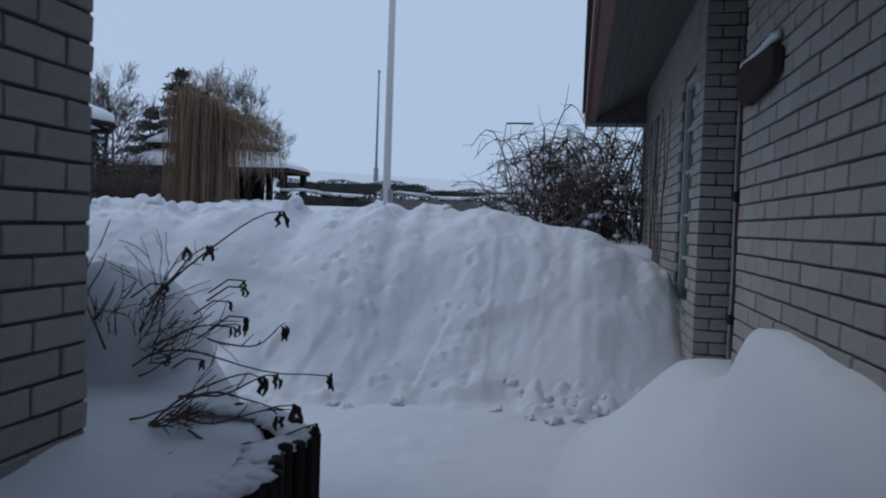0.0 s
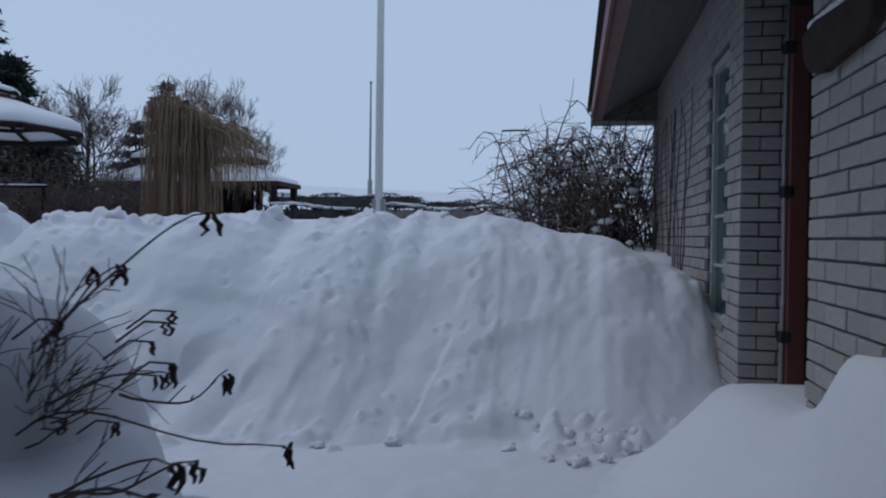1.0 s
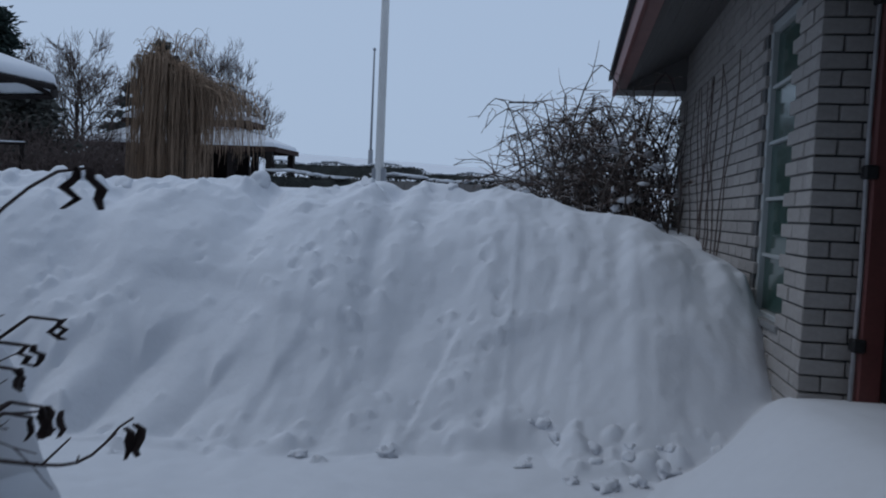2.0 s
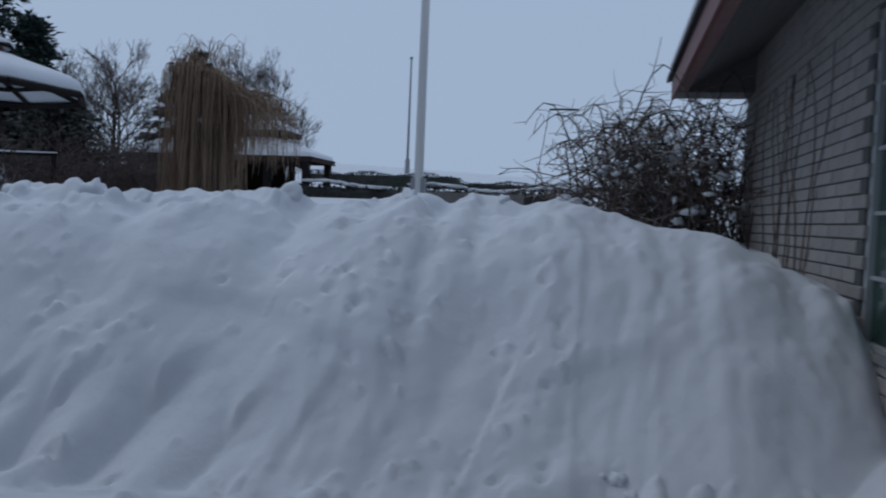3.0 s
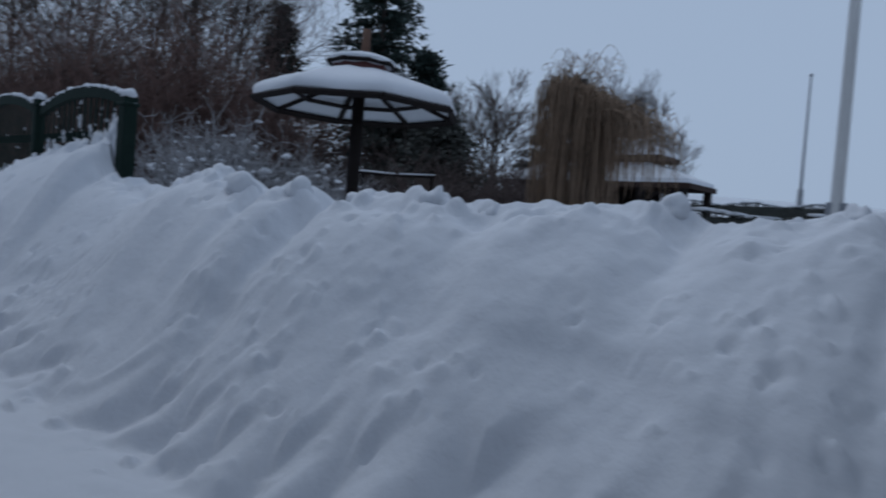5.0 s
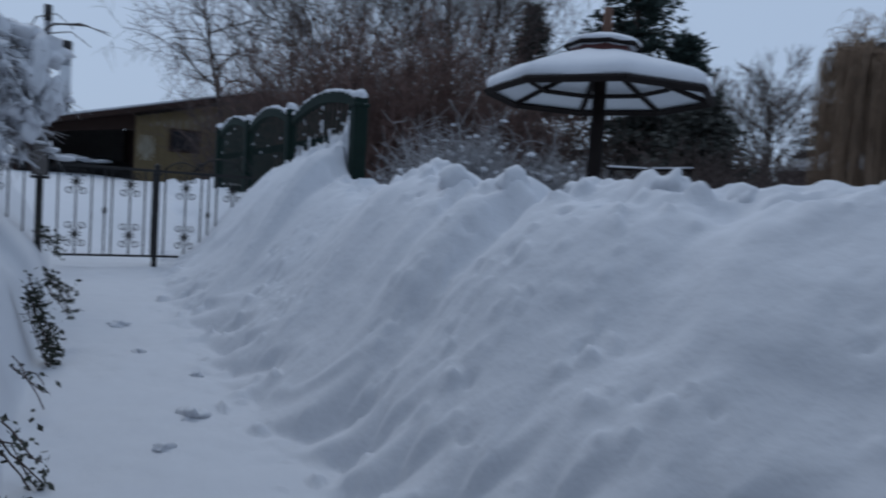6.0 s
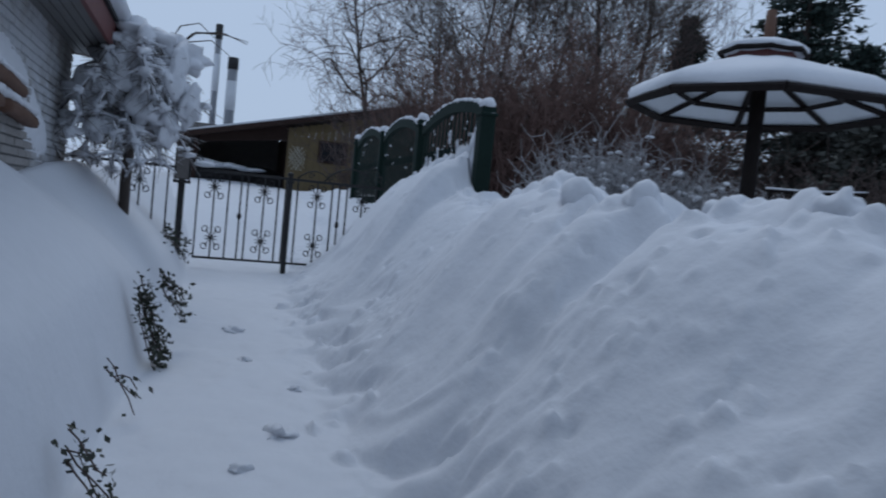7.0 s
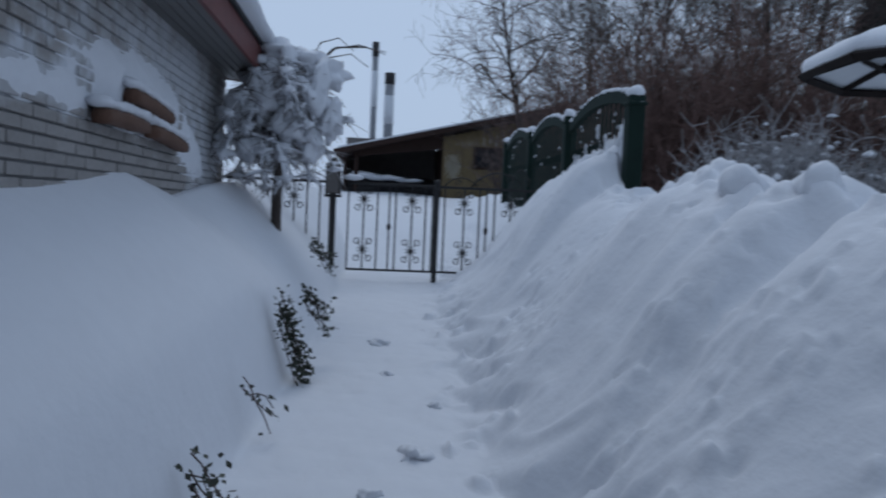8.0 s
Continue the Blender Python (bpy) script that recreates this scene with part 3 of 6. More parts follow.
def right_house():
    # near wall, up to the entrance recess
    near = new("wall_east_near", box("wall", (WALL_X, -3, -0.4), (WALL_X + 0.3, 4.22, 3.06), MORTAR, 0))
    tagged(near, "light grey sand-lime brick wall with dark mortar joints", "wall", kind="structure")
    # the wall face looks towards -x: x of the brickwork runs along -y
    brickwork(near, pose(WALL_X, 4.22, 0.30, 0, 0, -90), 2.6, 0.0, 2.74, BRICK, 1, limit=300)
    brickwork(near, pose(WALL_X, 1.62, 0.30, 0, 0, -90), 4.6, 0.0, 2.74, BRICK, 11, limit=0)
    far = new("wall_east_far", from_bm("wall", far_wall_bm(), MORTAR))
    tagged(far, "light grey sand-lime brick wall with a narrow window", "wall", kind="structure")
    brickwork(far, pose(WALL_X, 10.82, 0.05, 0, 0, -90), 10.82 - 5.6, 0.0, 3.0, BRICK, 2, hole=(10.82 - 6.74, 10.82 - 6.02, 0.5, 2.44), limit=300, first=5.2)
    brickwork(far, pose(WALL_X - 0.012, 5.6, 0.05, 0, 0, 0), 0.28, 0.0, 3.0, BRICK, 3, limit=100)
    recess = new("wall_entrance", box("wall", (1.9, 4.2, -0.4), (2.1, 5.7, 3.06), CONCRETE, 0))
    tagged(recess, "shadowed back wall of a recessed entrance", "wall", kind="structure")
    # bare box in the dark mortar colour, with no bricks laid on it
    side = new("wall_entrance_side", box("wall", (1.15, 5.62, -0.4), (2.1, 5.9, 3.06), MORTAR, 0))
    tagged(side, "plain dark mortar-coloured side of a recessed entrance", "wall", kind="structure")
    end = new("wall_north", box("wall", (WALL_X + 0.3, 10.52, -0.4), (7.5, 10.82, 3.06), CONCRETE, 0))
    tagged(end, "grey gable wall of a brick house", "wall", kind="structure")
    south = new("wall_south", box("wall", (WALL_X, -3.3, -0.4), (7.5, -3, 3.06), CONCRETE, 0))
    tagged(south, "plain grey wall that closes a house", "wall", kind="structure")


def far_wall_bm():
    bm = bmesh.new()
    for lo, hi in (((WALL_X, 5.612, -0.4), (WALL_X + 0.28, 6.02, 3.06)), ((WALL_X, 6.74, -0.4), (WALL_X + 0.28, 10.82, 3.06)), ((WALL_X, 6.02, -0.4), (WALL_X + 0.28, 6.74, 0.56)), ((WALL_X, 6.02, 2.50), (WALL_X + 0.28, 6.74, 3.06))):
        box_bm(lo, hi, 0, bm)
    return bm


right_house()


def soffit_boards(name, at, width, length, count, label):
    """Boards along x under an eave, laid side by side across y, seen from below."""
    ob = new(name)
    ob.matrix_basis = at
    tagged(ob, label, "soffit", kind="structure")
    step = width / count
    me = box("board", (0, 0.004, 0), (length, step - 0.004, 0.02), SOFFIT, 0.003)
    back = box("board_backing", (0, 0, 0.021), (length, width, 0.035), ROOF_DARK, 0)
    part("backing", back, ob)
    for i in range(count):
        part("board", me, ob, at=pose(0, i * step, 0.001 * (i % 3)))
    return ob


# east house: eave along y
soffit_boards("soffit_east", pose(WALL_X, -3.0, 3.05, -26.5, 0, 90), 0.76, 13.35, 7, "grey painted soffit boards sloping up under an eave")
tagged(new("trim_eave_edge", box("eave_edge", (0.08, -3.0, 2.668), (0.188, 10.35, 2.70), FADED_RED, 0.004)), "faded red-brown board along the edge of an eave", "eave board", kind="structure")
fascia = new("trim_fascia_east", box("fascia", (0.045, -3.0, 2.645), (0.078, 10.78, 2.87), RED_WOOD, 0.004))
tagged(fascia, "red-brown painted fascia board", "fascia", kind="structure")
eave_end = new("trim_eave_end", prism("eave_end", [(0.08, 2.66), (0.868, 2.66), (0.868, 3.16), (0.08, 2.86)], 10.352, 10.78, SOFFIT, 0.002))
tagged(eave_end, "dark boarded end of an eave", "eave", kind="structure")
roof_east = new("roof_east", prism("roof", [(0.0, 2.872), (0.0, 2.93), (4.2, 4.43), (8.4, 2.93), (8.4, 2.872), (4.2, 4.36)], -3.4, 11.0, ROOF_DARK))
tagged(roof_east, "dark roof of a low brick house", "roof", kind="structure")
cap = new("snow_on_roof", prism("snow", [(0.03, 2.935), (0.02, 3.06), (0.12, 3.15), (4.2, 4.62), (8.2, 3.15), (8.3, 2.98), (4.2, 4.44)], -3.3, 10.9, SNOW_CAP, 0.01))
tagged(cap, "layer of snow lying on a dark roof", "snow")


def narrow_window():
    ob = thing("window_1", (WALL_X, 6.02, 0.56), "narrow window with pale frame and green ribbed glass", "window", kind="structure")
    h, w = 1.94, 0.72
    part("window_frame", from_bm("window_frame", frame_bm(w, h, 0.06, 0.015, 0.08), FRAME_WHITE), ob)
    for i in range(5):
        z0 = 0.055 + i * (h - 0.11) / 5
        part("pane", box("pane", (0.052, 0.06, z0 + 0.012), (0.062, w - 0.06, z0 + (h - 0.11) / 5 - 0.012), GLASS, 0.002), ob)
        if i:
            part("glazing_bar", box("glazing_bar", (0.03, 0.055, z0 - 0.012), (0.075, w - 0.055, z0 + 0.012), FRAME_WHITE, 0.003), ob)
    part("room_side", box("room_side", (0.22, 0.0, 0.0), (0.24, w, h), BROWN, 0), ob)
    part("window_sill", box("window_sill", (-0.03, 0.0, -0.012), (0.1, w, 0.03), CONCRETE, 0.004), ob)


def frame_bm(w, h, t, x0, x1):
    bm = bmesh.new()
    for lo, hi in (((x0, 0, 0), (x1, t, h)), ((x0, w - t, 0), (x1, w, h)), ((x0, t, 0), (x1, w - t, t)), ((x0, t, h - t), (x1, w - t, h))):
        box_bm(lo, hi, 0.004, bm)
    return bm


narrow_window()


def red_downpipe():
    """Entrance post: a red-brown board with a paler rimed edge, iron clamps, and a second dark board behind."""
    ob = thing("door_post", (1.09, 5.50, 0.0), "dark red wooden door post with rime on one edge", "door post")
    part("board", box("board", (0.025, 0, 0.0), (0.145, 0.06, 2.60), RED_WOOD, 0.012), ob)
    part("rimed_edge", tube_mesh("rimed_edge", [([(0.0, 0.02, 0.1), (0.012, 0.02, 0.9), (0.002, 0.02, 1.7), (0.012, 0.02, 2.6)], 0.012, 0.010)], TWIG_PALE, 6), ob, "pale line of rime")
    for z in (0.55, 1.43, 2.3):
        part("clamp", box("clamp", (-0.015, -0.02, z), (0.05, 0.05, z + 0.07), IRON, 0.008), ob, "small black iron clamp")
    dark = thing("door_frame", (1.30, 5.40, 0.0), "dark brown door frame in a shadowed entrance", "door frame")
    part("jamb", box("jamb", (0, 0, 0), (0.12, 0.08, 2.6), BROWN, 0.01), dark)
    strands = []
    rng = np.random.default_rng(4)
    for i in range(22):
        z = rng.uniform(0.5, 1.75)
        a = np.array([-0.02 + rng.uniform(-0.02, 0.02), -0.02, z])
        strands.append(([a, a + rng.normal(0, 0.02, 3), a + rng.normal(0, 0.03, 3) - (0, 0, 0.05)], 0.006, 0.003))
    part("withered_climber", tube_mesh("withered_climber", strands, TWIG_PALE, 4), dark, "frosted withered climber")


red_downpipe()


def wall_stone():
    ob = thing("wall_plaque", (WALL_X - 0.016, 3.82, 1.965), "rough brown slate plaque capped with snow on brick", "plaque")
    bm = bmesh.new()
    outline = [(-0.41, 0.10), (-0.37, -0.03), (-0.28, -0.09), (-0.12, -0.115), (0.1, -0.10), (0.3, -0.085), (0.40, -0.05), (0.41, 0.06), (0.33, 0.095), (0.05, 0.105), (-0.25, 0.13)]
    a = [bm.verts.new((0.0, -y, z)) for y, z in outline]
    b = [bm.verts.new((-0.045, -y * 0.95, z * 0.95)) for y, z in outline]
    bm.faces.new(a[::-1]), bm.faces.new(b)
    for i in range(len(a)):
        j = (i + 1) % len(a)
        bm.faces.new((a[i], a[j], b[j], b[i]))
    bmesh.ops.recalc_face_normals(bm, faces=bm.faces)
    bmesh.ops.bevel(bm, geom=bm.edges[:], offset=0.006, segments=1, affect="EDGES")
    part("slate", from_bm("slate", bm, STONE), ob)
    bm = bmesh.new()
    for i in range(9):
        y = 0.30 - i * 0.075
        lump((-0.015, y, 0.118 + 0.002 * abs(i - 4)), (0.026, 0.065, 0.024), i, 0.3, bm)
    part("snow_cap", from_bm("snow_cap", bm, SNOW_CAP, True), ob)


wall_stone()


def left_house():
    """Brick house west of the start: a pillar end by the path, and a long wall behind the drift."""
    y = 2.93
    a = new("wall_west_corner", box("wall", (-1.75, -3.0, -0.4), (-1.452, 1.94, 2.6), MORTAR, 0))
    tagged(a, "grey brick wall end with dark recessed joints", "wall", kind="structure")
    brickwork(a, pose(-1.452, 0.30, -0.25, 0, 0, 90), 1.65, 0.0, 2.8, BRICK, 5, limit=300, first=1.6)
    b = new("wall_west_front", box("wall", (-9.05, y - 0.3, -0.2), (-3.2, y, 2.28), MORTAR_FROST, 0))
    tagged(b, "grey brick house wall caked with blown snow", "wall", kind="structure")
    brickwork(b, pose(-4.3, y, 0.72, 0, 0, 180), 4.75, 0.0, 1.56, BRICK_FROST, 6, limit=300, first=2.2, size=SMALL)
    for lo, hi, n in (((-9.05, -3, -0.2), (-8.75, y - 0.3, 2.28), "wall_west_end"), ((-3.2, 1.64, -0.2), (-1.752, 1.94, 2.5), "wall_west_return"), ((-3.2, 1.94, -0.2), (-2.9, y, 2.28), "wall_west_step"), ((-9.05, -3.3, -0.2), (-1.45, -3, 2.4), "wall_west_south")):
        tagged(new(n, box("wall", lo, hi, CONCRETE, 0)), "plain grey wall of a low house", "wall", kind="structure")
    soffit_boards("soffit_west", pose(-9.22, y, 2.28, 0, 0, 0), 0.35, 7.0, 5, "grey painted soffit boards under a low eave")
    tagged(new("trim_fascia_west", box("fascia", (-9.24, y + 0.35, 2.27), (-2.2, y + 0.385, 2.47), RED_WOOD, 0.004)), "red-brown painted fascia board", "fascia", kind="structure")
    tagged(new("trim_gable_west", prism_x("gable_trim", [(y + 0.385, 2.27), (y + 0.385, 2.47), (-0.3, 3.56), (-0.3, 3.35), (y - 0.2, 2.28)], -9.26, -9.242, RED_WOOD)), "red-brown gable board of a low roof", "fascia", kind="structure")
    tagged(new("roof_west", prism_x("roof", [(y + 0.41, 2.472), (y + 0.41, 2.51), (-0.3, 3.63), (-3.6, 2.52), (-3.6, 2.46), (-0.3, 3.552)], -9.3, -2.1, ROOF_DARK)), "dark roof of a low brick house", "roof", kind="structure")
    tagged(new("snow_on_roof", roof_snow(y)), "thick rounded layer of snow overhanging a roof edge", "snow")
    # unseen slab added overhead; its width sets how much the pillar is shaded
    tagged(new("ceiling_shade_slab", box("ceiling", (-2.1, -3.4, 2.62), (-0.72, 2.0, 2.66), SOFFIT, 0)), "unseen slab added above the start to shade the brick pillar", "ceiling", kind="structure")


def prism_x(name, outline, x0, x1, mat):
    me = prism(name, outline, -x1, -x0, mat)
    me.transform(Matrix(((0, -1, 0, 0), (1, 0, 0, 0), (0, 0, 1, 0), (0, 0, 0, 1))))
    return me


def roof_snow(y):
    bm = bmesh.new()
    nx, prof = 60, [(y + 0.38, 2.505), (y + 0.47, 2.51), (y + 0.50, 2.58), (y + 0.43, 2.67), (y + 0.25, 2.76), (y - 0.6, 3.04), (1.0, 3.45), (-0.3, 3.85), (-3.3, 2.85), (-3.6, 2.60)]
    grid = []
    for i in range(nx + 1):
        x = -9.38 + 7.3 * i / nx
        lift = 1 - 0.6 * max(0, 1 - i / 3) ** 2
        row = []
        for j, (py, pz) in enumerate(prof):
            k = noise.noise(Vector((x * 1.4, py * 1.4, 3))) * 0.03
            base = 2.49 + (y + 0.41 - py) * 0.35 if py > -0.3 else pz - 0.1
            row.append(bm.verts.new((x, py + k * (j < 5), base + (pz - base) * lift + k * (j > 0))))
        grid.append(row)
    for i in range(nx):
        for j in range(len(prof) - 1):
            bm.faces.new((grid[i][j], grid[i + 1][j], grid[i + 1][j + 1], grid[i][j + 1]))
    for row in (grid[0], grid[-1]):
        bm.faces.new(row)
    bmesh.ops.recalc_face_normals(bm, faces=bm.faces)
    return from_bm("snow", bm, SNOW_CAP, True)


left_house()


def wall_ornament(x, z, length, turn):
    ob = thing("wall_ornament", pose(x, 3.0, z, 0, turn, 0), "brown clay tile ornament half buried in blown snow", "ornament", "wall ornaments")
    bm = bmesh.new()
    prev = None
    for i in range(13):
        s = -0.5 + i / 12
        bow, r = -0.006 * (2 * s) ** 2, 0.043 * (1 - 0.12 * abs(2 * s) ** 5)
        ring = [bm.verts.new((s * length, 1.15 * r * math.copysign(abs(math.cos(a)) ** 0.6, math.cos(a)) + 0.01, bow + r * math.copysign(abs(math.sin(a)) ** 0.6, math.sin(a)))) for a in np.linspace(0, 2 * math.pi, 9)[:-1]]
        if prev:
            for k in range(8):
                bm.faces.new((prev[k], prev[(k + 1) % 8], ring[(k + 1) % 8], ring[k]))
        else:
            bm.faces.new(ring[::-1])
        prev = ring
    bm.faces.new(prev)
    bmesh.ops.recalc_face_normals(bm, faces=bm.faces)
    for v in bm.verts:
        v.co += 0.010 * noise.noise_vector(v.co * 14)
    part("body", from_bm("body", bm, CLAY, True), ob)
    bm = bmesh.new()
    for i in range(9):
        s = -0.48 + i * 0.12
        lump((s * length, 0.0, 0.062), (0.085, 0.055, 0.034), i + x, 0.3, bm)
    part("snow_cap", from_bm("snow_cap", bm, SNOW_CAP, True), ob, kind="stuff")


for ox, oz, length, turn in ((-6.06, 1.535, 0.66, 1), (-6.54, 1.67, 0.74, -3), (-6.91, 1.515, 0.74, -3)):
    wall_ornament(ox, oz, length, turn)


def blown_patch():
    """Snow plastered on the wall round the ornaments, in a low uneven relief."""
    nx, nz = 110, 46
    verts, faces = [], []
    for i in range(nx + 1):
        for j in range(nz + 1):
            x, z = -4.45 - 4.75 * i / nx, 1.2 + 1.06 * j / nz
            a = 1.15 * math.exp(-((x + 6.55) / 0.95) ** 2 - ((z - 1.72 - 0.03 * (x + 6.5)) / 0.25) ** 2)
            b = 1.05 * math.exp(-((x + 7.75) / 0.42) ** 2 - ((z - 1.48 - 0.30 * (x + 7.8)) / 0.22) ** 2)
            c = 0.66 * math.exp(-((x + 5.35) / 0.9) ** 2 - ((z - 1.60) / 0.12) ** 2)
            n = noise.noise(Vector((x * 3, 0, z * 3))) * 0.35 + noise.noise(Vector((x * 9, 4, z * 9))) * 0.22 + noise.noise(Vector((x * 22, 4, z * 22))) * 0.07
            h = max(a, b, c) * (1 + n) + n * 0.25 - 0.50
            verts.append((x, 2.942 + max(-0.03, min(0.055, h * 0.085)), z))
    for i in range(nx):
        for j in range(nz):
            k = i * (nz + 1) + j
            faces.append((k, k + 1, k + nz + 2, k + nz + 1))
    faces = [f for f in faces if max(verts[i][1] for i in f) > 2.93]
    tagged(new("snow_patch", mesh_of("snow_patch", verts, faces, SNOW_CAP, True)), "blown snow plastered on a brick wall", "snow")


blown_patch()


# ---- gate and railings ----
GATE_X, RAIL_LOW, RAIL_HIGH = -10.2, 0.45, 1.395


def railing(name, y0, y1, label, bars, motifs, knots=(), low=RAIL_LOW):
    ob = thing(name, (GATE_X, y0, 0), label, "railing" if name != "gate" else "gate", "railings" if name != "gate" else "")
    w = y1 - y0
    for z, t in ((RAIL_HIGH, 0.014), (low, 0.012)):
        part("rail", box("rail", (-0.012, 0, z - t), (0.012, w, z + t), IRON, 0.003), ob)
    for y in bars:
        part("bar", box("bar", (-0.009, y - 0.009, low + 0.012), (0.009, y + 0.009, RAIL_HIGH - 0.014), IRON, 0.002), ob)
    for y in motifs:
        for z in (RAIL_LOW + 0.22, RAIL_HIGH - 0.17):
            if z > low + 0.1:
                pts = []
                for side, vert in ((-1, -1), (-1, 1), (1, 1), (1, -1)):
                    arm = [(0, y + side * 0.010, z), (0, y + side * 0.022, z + vert * 0.035), (0, y + side * 0.04, z + vert * 0.058)]
                    for i in range(14):
                        q = 2.2 - i * 0.45
                        k = 0.040 * (1 - 0.62 * i / 13)
                        arm.append((0, y + side * (0.066 + k * math.cos(q)), z + vert * (0.088 + k * math.sin(q))))
                    pts += [(0, y + side * 0.010, z), (0, y + side * 0.05, z + vert * 0.02), (0, y + side * 0.075, z + vert * 0.008), (0, y + side * 0.05, z + vert * 0.02), (0, y + side * 0.010, z)]
                    pts += arm + arm[::-1]
                strands = [(pts, 0.006, 0.006)]
                part("scroll_motif", tube_mesh("scroll_motif", strands, IRON, 5), ob)
    for y, z in knots:
        bm = bmesh.new()
        bmesh.ops.create_uvsphere(bm, u_segments=8, v_segments=6, radius=0.03, matrix=Matrix.Translation((0, y, z)) @ Matrix.Diagonal((0.8, 0.8, 1.5, 1)))
        part("basket_knot", from_bm("basket_knot", bm, IRON, True), ob)
    return ob


def evenly(w, n):
    return [w * (i + 0.5) / n for i in range(n)]


railing("gate", 4.05, 5.0, "black wrought-iron garden gate with scroll work, closed", [0.01, 0.18, 0.33, 0.46, 0.53, 0.71, 0.86, 0.94], [0.18, 0.71], [(0.46, 0.93)])
railing("railing", 5.06, 6.12, "black wrought-iron railing with scroll work beside a gate", [0.06, 0.28, 0.45, 0.53, 0.62, 0.80, 0.96], [0.28, 0.80], [(0.53, 0.93)])
railing("railing", 2.15, 3.82, "black wrought-iron railing with scroll work beside a house", evenly(1.67, 12), [0.35, 0.76, 1.32], [(1.05, 0.95)])


def iron_post(y, top, label):
    ob = thing("gate_post", (GATE_X, y, 0.1), label, "post", "gate posts")
    part("shaft", box("shaft", (-0.028, -0.028, 0), (0.028, 0.028, top), IRON, 0.005), ob)
    part("collar", box("collar", (-0.04, -0.045, top - 0.08), (0.04, 0.045, top - 0.055), IRON, 0.005), ob)
    part("cap", from_bm("cap", lump((0, 0, top + 0.015), (0.035, 0.035, 0.03), 1, 0.05), IRON, True), ob)


iron_post(5.03, 1.33, "black iron gate post with a small cap")


def top_scrolls():
    """Curling ironwork above the railing next to the gate."""
    ob = thing("iron_crest", (GATE_X, 5.06, RAIL_HIGH), "curling black iron crest dusted with snow", "ironwork")
    strands = []
    for y0, y1, h in ((0.05, 0.42, 0.10), (0.35, 0.95, 0.17), (0.78, 1.02, 0.22)):
        strands.append(([(0, y0 + (y1 - y0) * t, 0.015 + h * math.sin(math.pi * t) ** 0.8) for t in np.linspace(0, 1, 10)], 0.009, 0.006))
    for cy, cz, r in ((0.42, 0.07, 0.05), (0.78, 0.12, 0.055), (0.98, 0.10, 0.045), (0.2, 0.06, 0.035)):
        strands.append(([(0, cy + r * (1 - i / 20) * math.cos(i * 0.55), cz + r * (1 - i / 20) * math.sin(i * 0.55)) for i in range(15)], 0.007, 0.004))
    for strand in strands:
        part("scroll", tube_mesh("scroll", [strand], IRON, 5), ob)
    left = thing("iron_crest", (GATE_X, 3.98, RAIL_HIGH), "single black iron scroll dusted with snow", "ironwork")
    part("scroll", tube_mesh("scroll", [([(0, 0.05 + 0.06 * (1 - i / 22) * math.cos(i * 0.5), 0.10 + 0.06 * (1 - i / 22) * math.sin(i * 0.5)) for i in range(18)], 0.008, 0.005)], IRON, 5), left)
    part("scroll", tube_mesh("scroll", [([(0, 0.05, 0.02), (0, 0.16, 0.05), (0, 0.28, 0.015)], 0.008, 0.006)], IRON, 5), left)
    part("snow_cap", from_bm("snow_cap", lump((0, 0.13, 0.06), (0.05, 0.11, 0.035), 2, 0.3), SNOW_CAP, True), left)


top_scrolls()


def gate_lamp():
    ob = thing("gate_lamp", (GATE_X, 3.89, 0.35), "tall dark lantern on an iron gate post, snow on top", "lamp")
    part("shaft", box("shaft", (-0.035, -0.035, 0), (0.035, 0.035, 0.95), IRON, 0.006), ob)
    part("collar", box("collar", (-0.085, -0.09, 0.88), (0.085, 0.09, 0.91), IRON, 0.006), ob)
    lantern = part("lantern", box("lantern", (-0.07, -0.075, 0.92), (0.07, 0.075, 1.22), GREY_WALL, 0.01), ob, "weathered grey lantern body")
    for y in (-0.082, 0.066):
        part("corner_bar", box("corner_bar", (-0.078, y, 0.91), (0.078, y + 0.016, 1.24), IRON, 0.003), lantern)
    part("cap", from_bm("cap", lump((0, 0, 1.27), (0.05, 0.05, 0.045), 1, 0.05), IRON, True), ob)
    part("snow_cap", from_bm("snow_cap", lump((0, 0.0, 1.245), (0.085, 0.09, 0.025), 3, 0.2), SNOW_CAP, True), ob)


gate_lamp()


# ---- green fence ----
FENCE_Y = 6.3
garden_fence = thing("garden_fence", (-7.42, FENCE_Y, 0.0), "dark green fence of arched slatted panels capped with snow", "fence")


def fence_post(x, dy, top, wide):
    post = part("post", box("post", (-wide, -wide, 0.6), (wide, wide, top), GREEN, 0.01), garden_fence, at=Matrix.Translation((x + 7.42, dy, 0)))
    part("collar", box("collar", (-wide - 0.012, -wide - 0.012, top - 0.08), (wide + 0.012, wide + 0.012, top - 0.05), GREEN, 0.006), post)
    part("snow_cap", from_bm("snow_cap", lump((0, 0, top + 0.02), (wide * 1.15, wide * 1.15, 0.055), x, 0.25), SNOW_CAP, True), post, "white cap of snow")


